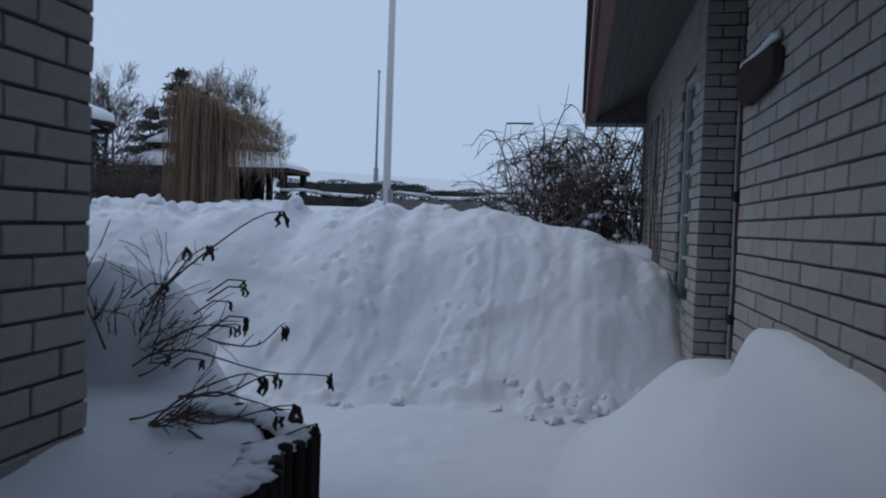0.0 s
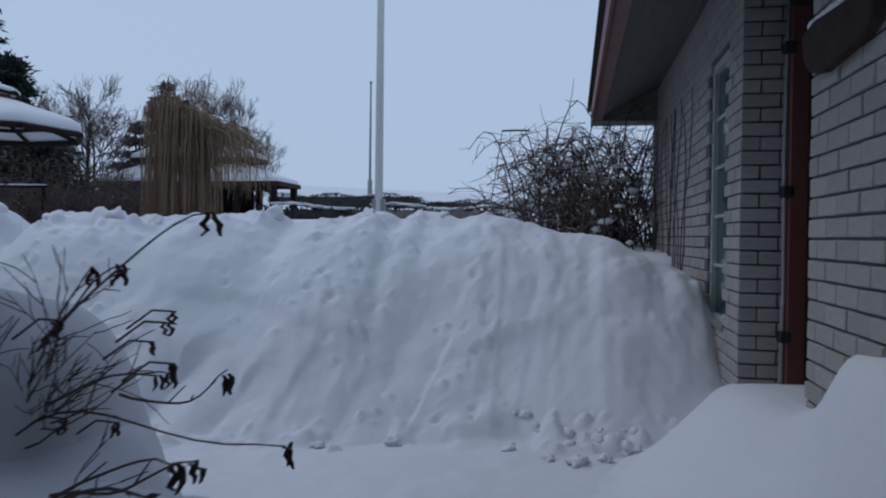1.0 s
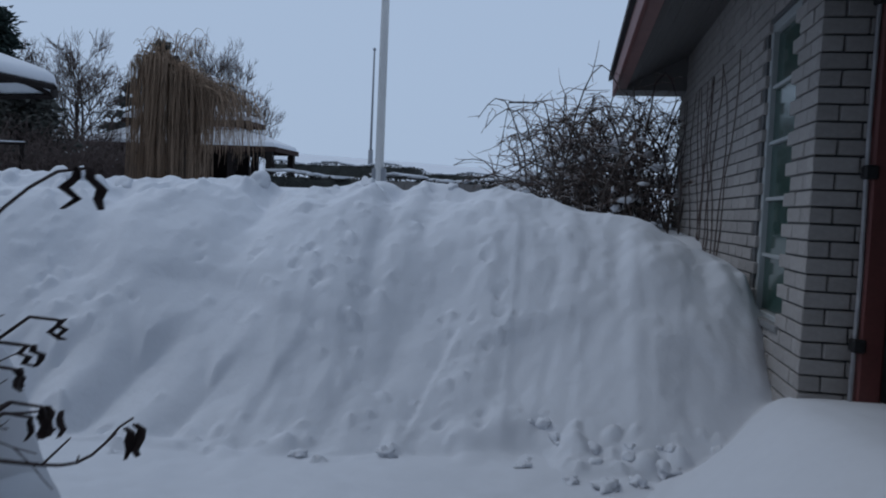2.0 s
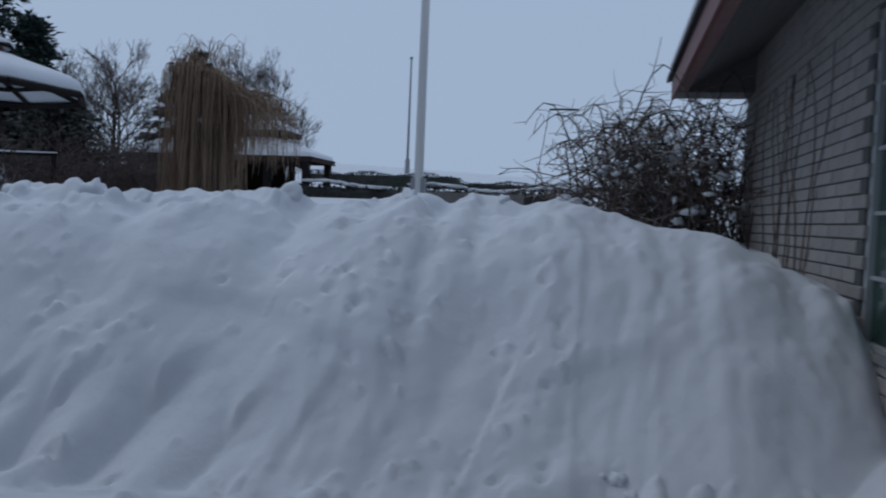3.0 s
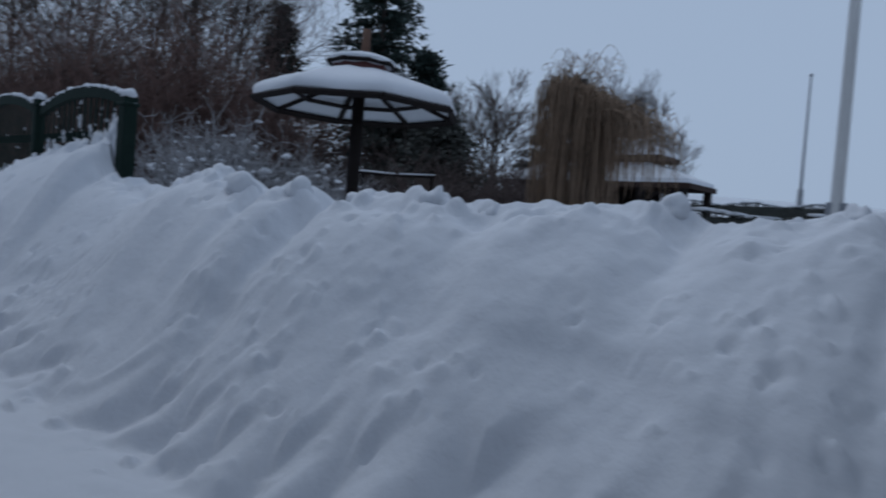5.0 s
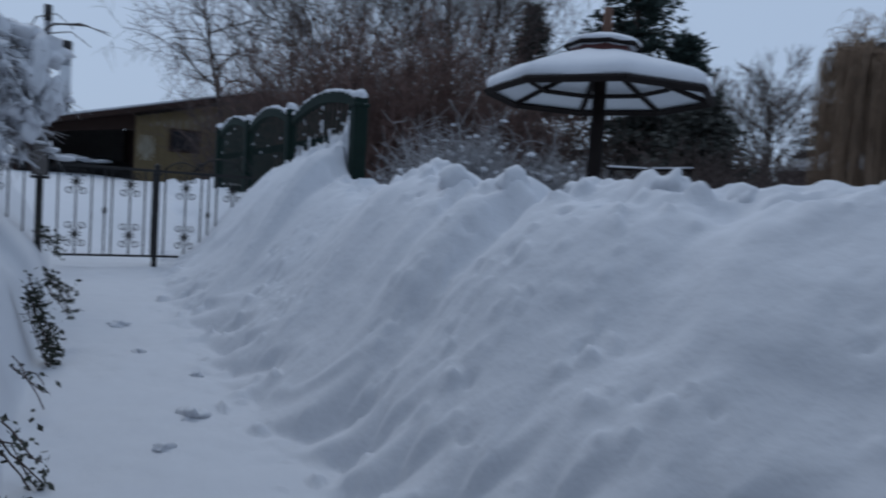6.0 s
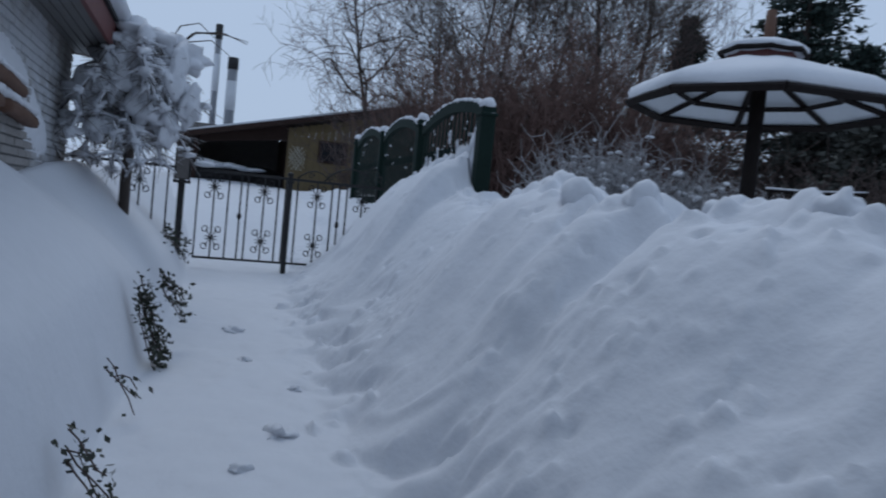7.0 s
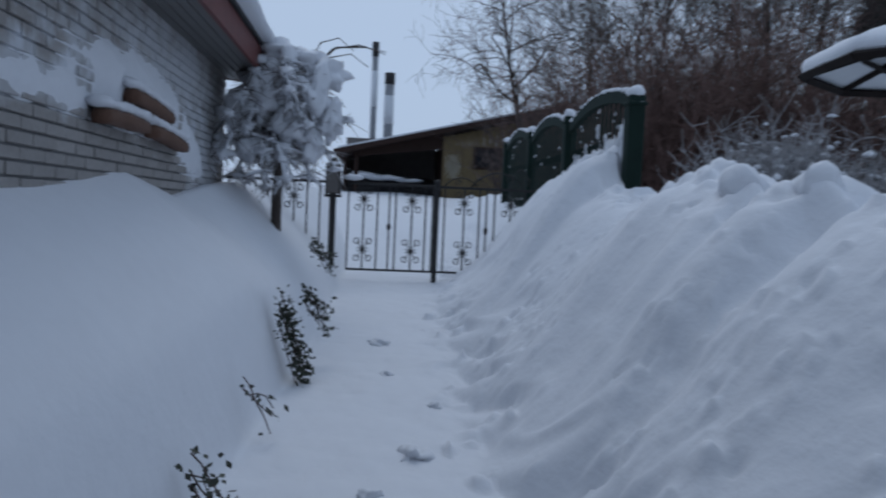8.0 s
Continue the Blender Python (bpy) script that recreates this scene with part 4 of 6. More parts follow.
def arched_panel(x0, x1, low, high, seed):
    """Upright slats under an arched top rail; x0 is the eastern end."""
    w = x0 - x1
    arch = lambda t: low + (high - low) * math.sin(math.pi * (0.08 + 0.84 * t)) ** 0.8
    bm = bmesh.new()
    prev = None
    for t in np.linspace(0, 1, 22):
        ring = [bm.verts.new((-w * t, dy, arch(t) + dz)) for dy, dz in ((-0.03, -0.05), (0.03, -0.05), (0.03, 0.05), (-0.03, 0.05))]
        if prev:
            for i in range(4):
                bm.faces.new((prev[i], prev[(i + 1) % 4], ring[(i + 1) % 4], ring[i]))
        else:
            bm.faces.new(ring[::-1])
        prev = ring
    bm.faces.new(prev)
    bmesh.ops.recalc_face_normals(bm, faces=bm.faces)
    rail = part("arch_rail", from_bm("arch_rail", bm, GREEN), garden_fence, at=Matrix.Translation((x0 + 7.42, 0, 0)))
    rng = random.Random(seed)
    n = int(w / 0.115)
    for i in range(n):
        t = (i + 0.5) / n
        part("slat", box("slat", (-w * t - 0.022, -0.006, 0.7), (-w * t + 0.022, 0.006, arch(t) - 0.05), GREEN, 0.004), rail)
    part("cross_rail", box("cross_rail", (-w, 0.012, 1.25), (0, 0.045, 1.33), GREEN, 0.005), rail)
    part("cross_rail", box("cross_rail", (-w, 0.012, 1.72), (0, 0.045, 1.80), GREEN, 0.005), rail)
    bm = bmesh.new()
    for i in range(16):
        t = (i + 0.5) / 16
        lump((-w * t, 0, arch(t) + 0.052), (w / 22, 0.035, rng.uniform(0.012, 0.035)), i + seed, 0.4, bm)
    for i in range(n - 1):
        t = (i + 1) / n
        if seed == 1 and rng.random() < 0.6:
            z = rng.uniform(1.5, arch(t) - 0.15)
            for k in range(3):
                lump((-w * t + rng.uniform(-0.01, 0.01), -0.016, z - 0.035 * k), (0.016 - 0.003 * k, 0.012, 0.03), i + k, 0.9, bm, 2)
    for i in range(26 if seed == 1 else 8):
        t = rng.uniform(0.03, 0.97)
        lump((-w * t, -0.010, rng.uniform(1.65, arch(t) - 0.08)), (0.008, 0.007, rng.uniform(0.008, 0.022)), i, 0.8, bm, 1)
    if seed == 1:
        for i in range(44):
            t = rng.uniform(0.0, 1.0) ** 1.3
            peak = 1.78 - 0.22 * t + 0.12 * math.exp(-((t - 0.03) / 0.05) ** 2)
            tall = rng.uniform(0.08, 0.2)
            lump((-w * t, -0.06, peak - tall + rng.uniform(-0.08, 0.03)), (rng.uniform(0.03, 0.07), 0.05, tall), i, 0.7, bm, 2)
    part("caught_snow", from_bm("caught_snow", bm, SNOW_CAP, True), rail, "white snow caught between the slats", "stuff")


fence_post(-7.42, -0.06, 2.06, 0.062)
arched_panel(-7.52, -9.4, 1.96, 2.17, 1)
fence_post(-9.5, 0, 2.16, 0.055)
arched_panel(-9.58, -11.2, 2.0, 2.20, 2)
fence_post(-11.28, 0, 2.18, 0.055)
arched_panel(-11.36, -12.9, 2.04, 2.23, 3)
fence_post(-13.0, 0, 2.2, 0.055)


# ---- garden shelters ----
def eight(r, z, turn=0.0):
    return [(r * math.cos(turn + i * math.pi / 4), r * math.sin(turn + i * math.pi / 4), z) for i in range(8)]


def garden_parasol():
    """An eight-sided roof on one thick post, with a small raised roof and a chimney pipe."""
    ob = thing("garden_shelter", pose(-7.42, 8.87, 0.9, 0, 0, 0), "eight-sided wooden garden shelter on one post, roof heaped with snow", "garden shelter")
    R, z0, z1, turn = 1.15, 1.50, 1.78, 0.25
    post = [((0, 0, -0.4), (0, 0, 1.0), (0, 0, 1.7))]
    part("post", tube_mesh("post", [(p, 0.072, 0.07) for p in post], DARK_WOOD, 8), ob)
    ring, tip = eight(R, z0, turn), eight(0.32, z1, turn)
    inner = eight(R * 0.62, z0 + (z1 - z0) * 0.42, turn)
    for i in range(8):
        j = (i + 1) % 8
        a, b, c, d = (Vector(v) for v in (ring[i], ring[j], tip[j], tip[i]))
        n = (b - a).cross(c - a).normalized()
        quad = [a, b, c, d]
        verts = [v + n * 0.02 for v in quad] + [v + n * 0.035 for v in quad]
        faces = [(3, 2, 1, 0), (4, 5, 6, 7)] + [(k, (k + 1) % 4, (k + 1) % 4 + 4, k + 4) for k in range(4)]
        part("roof_panel", mesh_of("roof_panel", verts, faces, PVC), ob, "pale translucent roof panel")
        part("edge_beam", tube_mesh("edge_beam", [([a, b], 0.042, 0.042)], DARK_WOOD, 4, False), ob)
        part("rafter", tube_mesh("rafter", [([a, d], 0.032, 0.032)], DARK_WOOD, 4, False), ob)
        part("purlin", tube_mesh("purlin", [([inner[i], inner[j]], 0.026, 0.026)], DARK_WOOD, 4, False), ob)
    # thick snow with a rounded rim
    segs, prof = 48, [(1.15, 0.035), (1.17, 0.08), (1.14, 0.14), (1.03, 0.20), (0.8, 0.28), (0.55, 0.35), (0.38, 0.41), (0.30, 0.40)]
    verts, faces = [], []
    for i in range(segs):
        a = i * 2 * math.pi / segs
        corner = math.cos(math.pi / 8) / math.cos(((a - turn) % (math.pi / 4)) - math.pi / 8)
        for k, (r, h) in enumerate(prof):
            w = 1 + 0.02 * noise.noise(Vector((math.cos(a) * 2, math.sin(a) * 2, k)))
            rr = r * (corner if k < 5 else 1) * w
            verts.append((rr * math.cos(a), rr * math.sin(a), z0 + h + 0.02 * noise.noise(Vector((math.cos(a) * 3, math.sin(a) * 3, 5 + k)))))
    m = len(prof)
    for i in range(segs):
        for k in range(m - 1):
            a, b = i * m + k, ((i + 1) % segs) * m + k
            faces.append((a, b, b + 1, a + 1))
    part("roof_snow", mesh_of("roof_snow", verts, faces, SNOW_CAP, True), ob, "thick white layer of snow")
    part("lantern_wall", tube_mesh("lantern_wall", [([(0, 0, z1), (0, 0, z1 + 0.24)], 0.31, 0.31)], RED_WOOD, 8, False), ob)
    top = eight(0.38, z1 + 0.22, turn)
    part("upper_rim", tube_mesh("upper_rim", [(top + [top[0]], 0.028, 0.028)], DARK_WOOD, 4, False), ob)
    bm = lump((0, 0, z1 + 0.25), (0.38, 0.38, 0.09), 4, 0.12, level=3)
    part("upper_snow", from_bm("upper_snow", bm, SNOW_CAP, True), ob)
    part("chimney_pipe", tube_mesh("chimney_pipe", [([(0.03, 0.02, z1 + 0.25), (0.03, 0.02, z1 + 0.62)], 0.058, 0.045)], CLAY, 10), ob, "tapered reddish chimney pipe")


garden_parasol()


def pavilion():
    """A dark summerhouse with stepped roofs and open sides, far back in the garden."""
    deep = 0.3
    ob = thing("pavilion", (-11.55, 22.0, 1.3), "dark wooden pavilion with stepped snowy roofs and open sides", "pavilion")
    for k, (half, z, rise) in enumerate(((2.95, 1.42, 0.42), (2.0, 2.16, 0.36), (1.08, 3.0, 0.36))):
        hy = half * deep
        low = [(-half, -hy, z), (half, -hy, z), (half, hy, z), (-half, hy, z)]
        r = half * 0.55
        high = [(-r, -r * deep, z + rise), (r, -r * deep, z + rise), (r, r * deep, z + rise), (-r, r * deep, z + rise)]
        faces = [(0, 1, 5, 4), (1, 2, 6, 5), (2, 3, 7, 6), (3, 0, 4, 7), (4, 5, 6, 7), (3, 2, 1, 0)]
        part("roof", mesh_of("roof", low + high, faces, BROWN), ob)
        snow = [(x * 0.985, y * 0.985, v + 0.02) for x, y, v in low] + [(x * 0.97, y * 0.96, v + 0.13) for x, y, v in low] + [(x, y, v + 0.15) for x, y, v in high]
        sf = [(0, 1, 5, 4), (1, 2, 6, 5), (2, 3, 7, 6), (3, 0, 4, 7), (4, 5, 9, 8), (5, 6, 10, 9), (6, 7, 11, 10), (7, 4, 8, 11), (8, 9, 10, 11)]
        part("roof_snow", mesh_of("roof_snow", snow, sf, SNOW_CAP, False), ob, "white snow on the roof")
        part("eave_board", from_bm("eave_board", square_ring(half, hy, z - 0.12, 0.13), BROWN), ob)
        if k:
            part("upper_wall", box("upper_wall", (-half * 0.8, -hy * 0.8, z - 0.5), (half * 0.8, hy * 0.8, z), BROWN, 0.01), ob)
    for px in (-2.75, -1.6, 1.6, 2.75):
        for py in (-0.8, 0.8):
            part("post", box("post", (px - 0.09, py - 0.09, -0.6), (px + 0.09, py + 0.09, 1.3), DARK_WOOD, 0.01), ob)
    for px in (-2.3, 2.3):
        arch = [(px + 0.6 * math.cos(a), -0.8, 0.72 + 0.5 * math.sin(a)) for a in np.linspace(0, math.pi, 12)]
        part("arch", tube_mesh("arch", [(arch, 0.06, 0.06)], DARK_WOOD, 4), ob)
    part("parapet", box("parapet", (-2.8, -0.88, 0.0), (2.8, -0.76, 0.30), DARK_WOOD, 0.01), ob)
    bm = bmesh.new()
    for i in range(14):
        lump((-2.7 + i * 0.42, -0.82, 0.36), (0.28, 0.14, 0.10), i, 0.3, bm)
    part("parapet_snow", from_bm("parapet_snow", bm, SNOW_CAP, True), ob, kind="stuff")
    part("back_wall", box("back_wall", (-2.8, 0.78, -0.4), (1.4, 0.86, 1.3), DARK_WOOD, 0), ob)


def square_ring(half, hy, z, h):
    bm = bmesh.new()
    for lo, hi in (((-half, -hy, z), (half, -hy + 0.05, z + h)), ((-half, hy - 0.05, z), (half, hy, z + h)), ((-half, -hy + 0.05, z), (-half + 0.05, hy - 0.05, z + h)), ((half - 0.05, -hy + 0.05, z), (half, hy - 0.05, z + h))):
        box_bm(lo, hi, 0, bm)
    return bm


pavilion()


# ---- poles, wire, masts ----
def pole(name, x, y, z0, z1, r0, r1, mat, label, cat):
    ob = thing(name, (x, y, z0), label, cat, "poles" if cat == "flagpole" else "")
    part("shaft", tube_mesh("shaft", [([(0, 0, -0.5), (0, 0, (z1 - z0) * 0.5), (0, 0, z1 - z0)], r0, r1)], mat, 12), ob)
    return ob


near_pole = pole("flagpole", -3.17, 12.0, 1.0, 9.5, 0.068, 0.04, POLE, "tall white painted flagpole standing in snow", "flagpole")
part("base_clamp", box("base_clamp", (-0.1, -0.05, 0.1), (0.1, 0.05, 0.75), GREY_POLE, 0.01), near_pole)
far_pole = pole("flagpole", -12.55, 45.0, 3.0, 10.56, 0.09, 0.05, GREY_POLE, "thin grey flagpole far off in the snow", "flagpole")
part("knob", from_bm("knob", lump((0, 0, 7.6), (0.1, 0.1, 0.1), 0, 0), GREY_POLE, True), far_pole)
part("foot", tube_mesh("foot", [([(0, 0, -0.5), (0, 0, 1.6)], 0.17, 0.14)], GREY_POLE, 8), far_pole)
for mx, my, top, r, name in ((-32.0, 4.22, 7.68, 0.12, "mast"), (-32.0, 4.83, 6.5, 0.19, "stove_pipe")):
    ob = thing(name, (mx, my, 2.0), "tall grey pole with a pale band" if name == "mast" else "stout grey flue pipe with a pale band", "mast" if name == "mast" else "flue")
    h = top - 2.0
    part("shaft", tube_mesh("shaft", [([(0, 0, 0), (0, 0, h)], r, r)], GREY_POLE, 10, True), ob)
    part("band", tube_mesh("band", [([(0, 0, h * 0.55), (0, 0, h * 0.8)], r + 0.012, r + 0.012)], PALE_BAND, 10), ob, "pale painted band")
    part("head", tube_mesh("head", [([(0, 0, h * 0.9), (0, 0, h)], r + 0.02, r + 0.02)], IRON, 10), ob)
line_post = thing("line_frame", (-2.74, 27.56, 2.0), "thin dark wire frame above a bare shrub", "wire frame")
part("wires", tube_mesh("wires", [([(-0.45, 0, -0.1), (-0.2, 0, 1.6), (0.0, 0, 3.03)], 0.014, 0.014), ([(0.0, 0, 3.03), (0.5, 0, 3.04), (1.0, 0, 3.03)], 0.035, 0.035)], IRON, 4), line_post)


# ---- the outbuilding beyond the gate ----
def outbuilding():
    X = -24.0
    ob = thing("outbuilding", (X, 0, 0), "low ochre wooden outbuilding with open carport and brown roof", "outbuilding")
    # front towards +x: carport between y 3.9 and 6.35, closed room from 6.35 to 11.5
    for i in range(26):
        y = 6.35 + i * 0.2
        part("plank", box("plank", (-0.03, y + 0.004, 0.9), (0.0 + 0.004 * (i % 2), y + 0.196, 3.33 + min(0.244 * (y - 6.35), 0.244 * 3.4) - max(0, y - 9.75) * 0.5), YELLOW, 0.004), ob)
    part("room_body", box("room_body", (-5, 6.36, 0.9), (-0.04, 11.5, 3.1), BROWN, 0), ob)
    part("back_wall", box("back_wall", (-3, 3.4, 0.9), (-2.8, 6.35, 3.4), GREY_WALL, 0), ob)
    part("carport_post", box("carport_post", (-0.12, 3.75, 0.8), (0.0, 3.87, 2.72), BROWN, 0.01), ob)
    slope = [(3.2, 2.62), (3.2, 2.75), (9.8, 4.36), (12.4, 3.3), (12.4, 3.15), (9.8, 4.22)]
    part("roof", prism_x("roof", slope, -5.2, 0.45, BROWN), ob)
    part("fascia", prism_x("fascia", [(3.15, 2.60), (3.15, 2.75), (9.8, 4.37), (9.8, 4.22)], 0.45, 0.50, BROWN), ob)
    part("gable_beam", prism_x("gable_beam", [(3.9, 2.62), (3.9, 2.80), (6.35, 3.40), (6.35, 2.95)], -0.06, -0.01, BROWN), ob)
    part("roof_snow", prism_x("roof_snow", [(3.25, 2.76), (3.3, 2.84), (9.8, 4.43), (12.3, 3.42), (12.3, 3.32), (9.8, 4.37)], -5.1, 0.48, SNOW_CAP), ob)
    part("side_wall", box("side_wall", (-3, 3.4, 0.9), (-0.6, 3.5, 2.6), BROWN, 0), ob)
    win = part("window", box("window", (0.005, 7.25, 2.40), (0.05, 8.12, 3.06), BROWN, 0.01), ob)
    part("pane", box("pane", (0.052, 7.34, 2.47), (0.058, 8.03, 2.99), DARK_GLASS, 0), win)
    bm = bmesh.new()
    for k in range(5):
        for s in (-1, 1):
            m = Matrix.Translation((0.04, 6.65, 2.45)) @ Matrix.Rotation(s * radians(45), 4, "X") @ Matrix.Translation((0, (k - 2) * 0.16, 0)) @ Matrix.Diagonal((0.02, 0.032, 0.75, 1))
            bmesh.ops.create_cube(bm, size=1, matrix=m)
    for v in bm.verts:
        v.co.y, v.co.z = max(6.42, min(6.88, v.co.y)), max(2.1, min(2.8, v.co.z))
    part("lattice", from_bm("lattice", bm, LATTICE), ob, "pale diamond lattice")
    rng = random.Random(5)
    bm = bmesh.new()
    for i in range(16):
        lump((-0.5 + rng.uniform(-0.3, 0.3), 3.85 + i * 0.115, 2.08 - 0.007 * i + 0.02 * math.sin(i * 0.9)), (0.4, 0.26, 0.11 - 0.004 * i), i, 0.25, bm)
    part("snow_heap", from_bm("snow_heap", bm, SNOW_CAP, True), ob)
    part("covered_load", from_bm("covered_load", lump((-1.2, 5.1, 1.75), (0.7, 1.6, 0.40), 2, 0.3, level=3), IRON, True), ob, "dark covered goods under the roof")


outbuilding()


# ---- hedges ----
def hedge(name, x0, x1, y, z0, z1, depth, seed, label, snow=True):
    ob = thing(name, (x0, y, z0), label, "hedge", "garden hedges")
    rng = np.random.default_rng(seed)
    w = x1 - x0
    core = box_bm((0.1, -depth * 0.35, 0), (w - 0.1, depth * 0.35, (z1 - z0) * 0.85), 0.1)
    part("inner_growth", from_bm("inner_growth", core, HEDGE), ob)
    n = int(w * 420)
    verts, faces = [], []
    for i in range(n):
        p = np.array([rng.uniform(0, w), rng.uniform(-depth, depth) * 0.5, rng.uniform(0, z1 - z0)])
        p[2] = min(p[2], (z1 - z0) * (0.93 + 0.09 * math.sin(p[0] * 2.1) + 0.05 * math.sin(p[0] * 7)))
        a, b = rng.normal(0, 1, 3), rng.normal(0, 1, 3)
        a, b = a / np.linalg.norm(a) * 0.06, b / np.linalg.norm(b) * 0.04
        k = len(verts)
        verts += [p - a, p + b, p + a, p - b]
        faces.append((k, k + 1, k + 2, k + 3))
    part("foliage", mesh_of("foliage", verts, faces, HEDGE), ob, kind="stuff")
    if snow:
        bm = bmesh.new()
        for i in range(int(w / 0.35)):
            x = (i + 0.5) * 0.35
            if rng.random() < 0.85:
                lump((x, rng.uniform(-0.1, 0.1), (z1 - z0) * (0.95 + 0.09 * math.sin(x * 2.1)) + 0.02), (0.3, depth * 0.5, 0.05), i + seed, 0.4, bm, 1)
        part("hedge_snow", from_bm("hedge_snow", bm, SNOW_CAP, True), ob, "white snow on the hedge top", "stuff")
    return ob


hedge("hedge", -8.6, -1.2, 20.0, 1.2, 1.98, 0.8, 1, "dark clipped hedge capped with snow")
hedge("hedge", -17.0, -8.3, 40.0, 2.4, 3.45, 1.2, 2, "dark distant hedge dusted with snow")
hedge("hedge", -9.5, 6.0, 41.5, 2.3, 3.2, 1.2, 3, "dark distant hedge dusted with snow")
board_fence = thing("board_fence", (-5.2, 18.2, 1.0), "low grey-brown board fence behind the snow bank", "fence")
for i in range(14):
    part("board", box("board", (i * 0.2, 0, -0.3), (i * 0.2 + 0.19, 0.03, 0.78 + 0.01 * (i % 3)), GREY_WALL, 0.004), board_fence)


# ---- trees ----
def bare_tree(x, y, z, height, seed, label, mat=None, twig=None, spread=0.6, droop=0.0, limbs=9, r=0.11, count=(4, 7), levels=3, group="bare trees", name="bare_tree", low=0.2, twig_r=1.0):
    ob = thing(name, (x, y, z), label, "tree", group)
    rng = np.random.default_rng(seed)
    trunk, p, d = [], np.zeros(3), np.array([0, 0, 1.0])
    for i in range(9):
        trunk.append(p)
        d = d + rng.normal(0, 0.06, 3)
        d[2] = abs(d[2])
        d /= np.linalg.norm(d)
        p = p + d * height / 9
    part("trunk", tube_mesh("trunk", [([trunk[0] - (0, 0, 0.5)] + trunk, r, r * 0.2)], mat or BARK, 8), ob)
    out = {}
    for i in range(limbs):
        t = low + (0.95 - low) * (i + rng.uniform(0, 0.8)) / limbs
        k = min(int(t * 8), 7)
        base = trunk[k] + (trunk[k + 1] - trunk[k]) * (t * 8 - k)
        a = i * 2.4 + rng.uniform(-0.4, 0.4)
        head = (math.cos(a) * spread * 1.5, math.sin(a) * spread * 1.5, 0.7)
        grow(rng, base, head, height * 0.42 * (1.15 - 0.6 * t), r * 0.42 * (1.1 - 0.7 * t), levels - 1, spread, 0.10, count, 0.16, out, 0.62, droop)
    limb_list = [s for lev, l in out.items() if lev >= 2 for s in l]
    twig_list = [(p, max(a * twig_r, 0.006), max(b * twig_r, 0.003)) for lev, l in out.items() if lev < 2 for p, a, b in l]
    if limb_list:
        part("limb_growth", tube_mesh("limb_growth", limb_list, mat or BARK, 5), ob, kind="stuff")
    part("crown", tube_mesh("crown", twig_list, twig or TWIG, 3), ob, kind="stuff")
    return ob


def thicket(name, x, y, z, wide, deep, height, stems, seed, label, mat, thick=0.012, frost=False, lean=0.25):
    """Brushwood: many thin stems with side twigs."""
    ob = thing(name, (x, y, z), label, "shrub", "brushwood")
    rng = np.random.default_rng(seed)
    strands = []
    for i in range(stems):
        p = np.array([rng.uniform(-wide, wide), rng.uniform(-deep, deep), -0.2])
        h = height * rng.uniform(0.45, 1.0) * (1 - 0.35 * (p[0] / wide) ** 2)
        d = np.array([rng.normal(0, lean), rng.normal(0, lean), 1.0])
        pts = [p]
        for k in range(5):
            d = d + rng.normal(0, 0.13, 3)
            p = p + d / np.linalg.norm(d) * h / 5
            pts.append(p)
        strands.append((pts, thick, thick * 0.4))
        for k in range(7):
            q = pts[rng.integers(1, 6)]
            e = rng.normal(0, 1, 3)
            e[2] = abs(e[2]) * 0.9 + 0.2
            e = e / np.linalg.norm(e) * h * rng.uniform(0.12, 0.32)
            strands.append(([q, q + e * 0.5 + rng.normal(0, 0.03, 3), q + e + rng.normal(0, 0.05, 3)], thick * 0.6, thick * 0.3))
    part("brush", tube_mesh("brush", strands, mat, 3), ob, kind="stuff")
    if frost:
        bm = bmesh.new()
        for i in range(170):
            s = strands[rng.integers(0, len(strands))][0]
            c = s[-1] * (0.85, 0.85, 0.8)
            lump(c, (rng.uniform(0.02, 0.10), rng.uniform(0.02, 0.09), rng.uniform(0.015, 0.05)), i, 0.9, bm, 1)
        part("snow_load", from_bm("snow_load", bm, SNOW_CAP, True), ob, kind="stuff")
    return ob


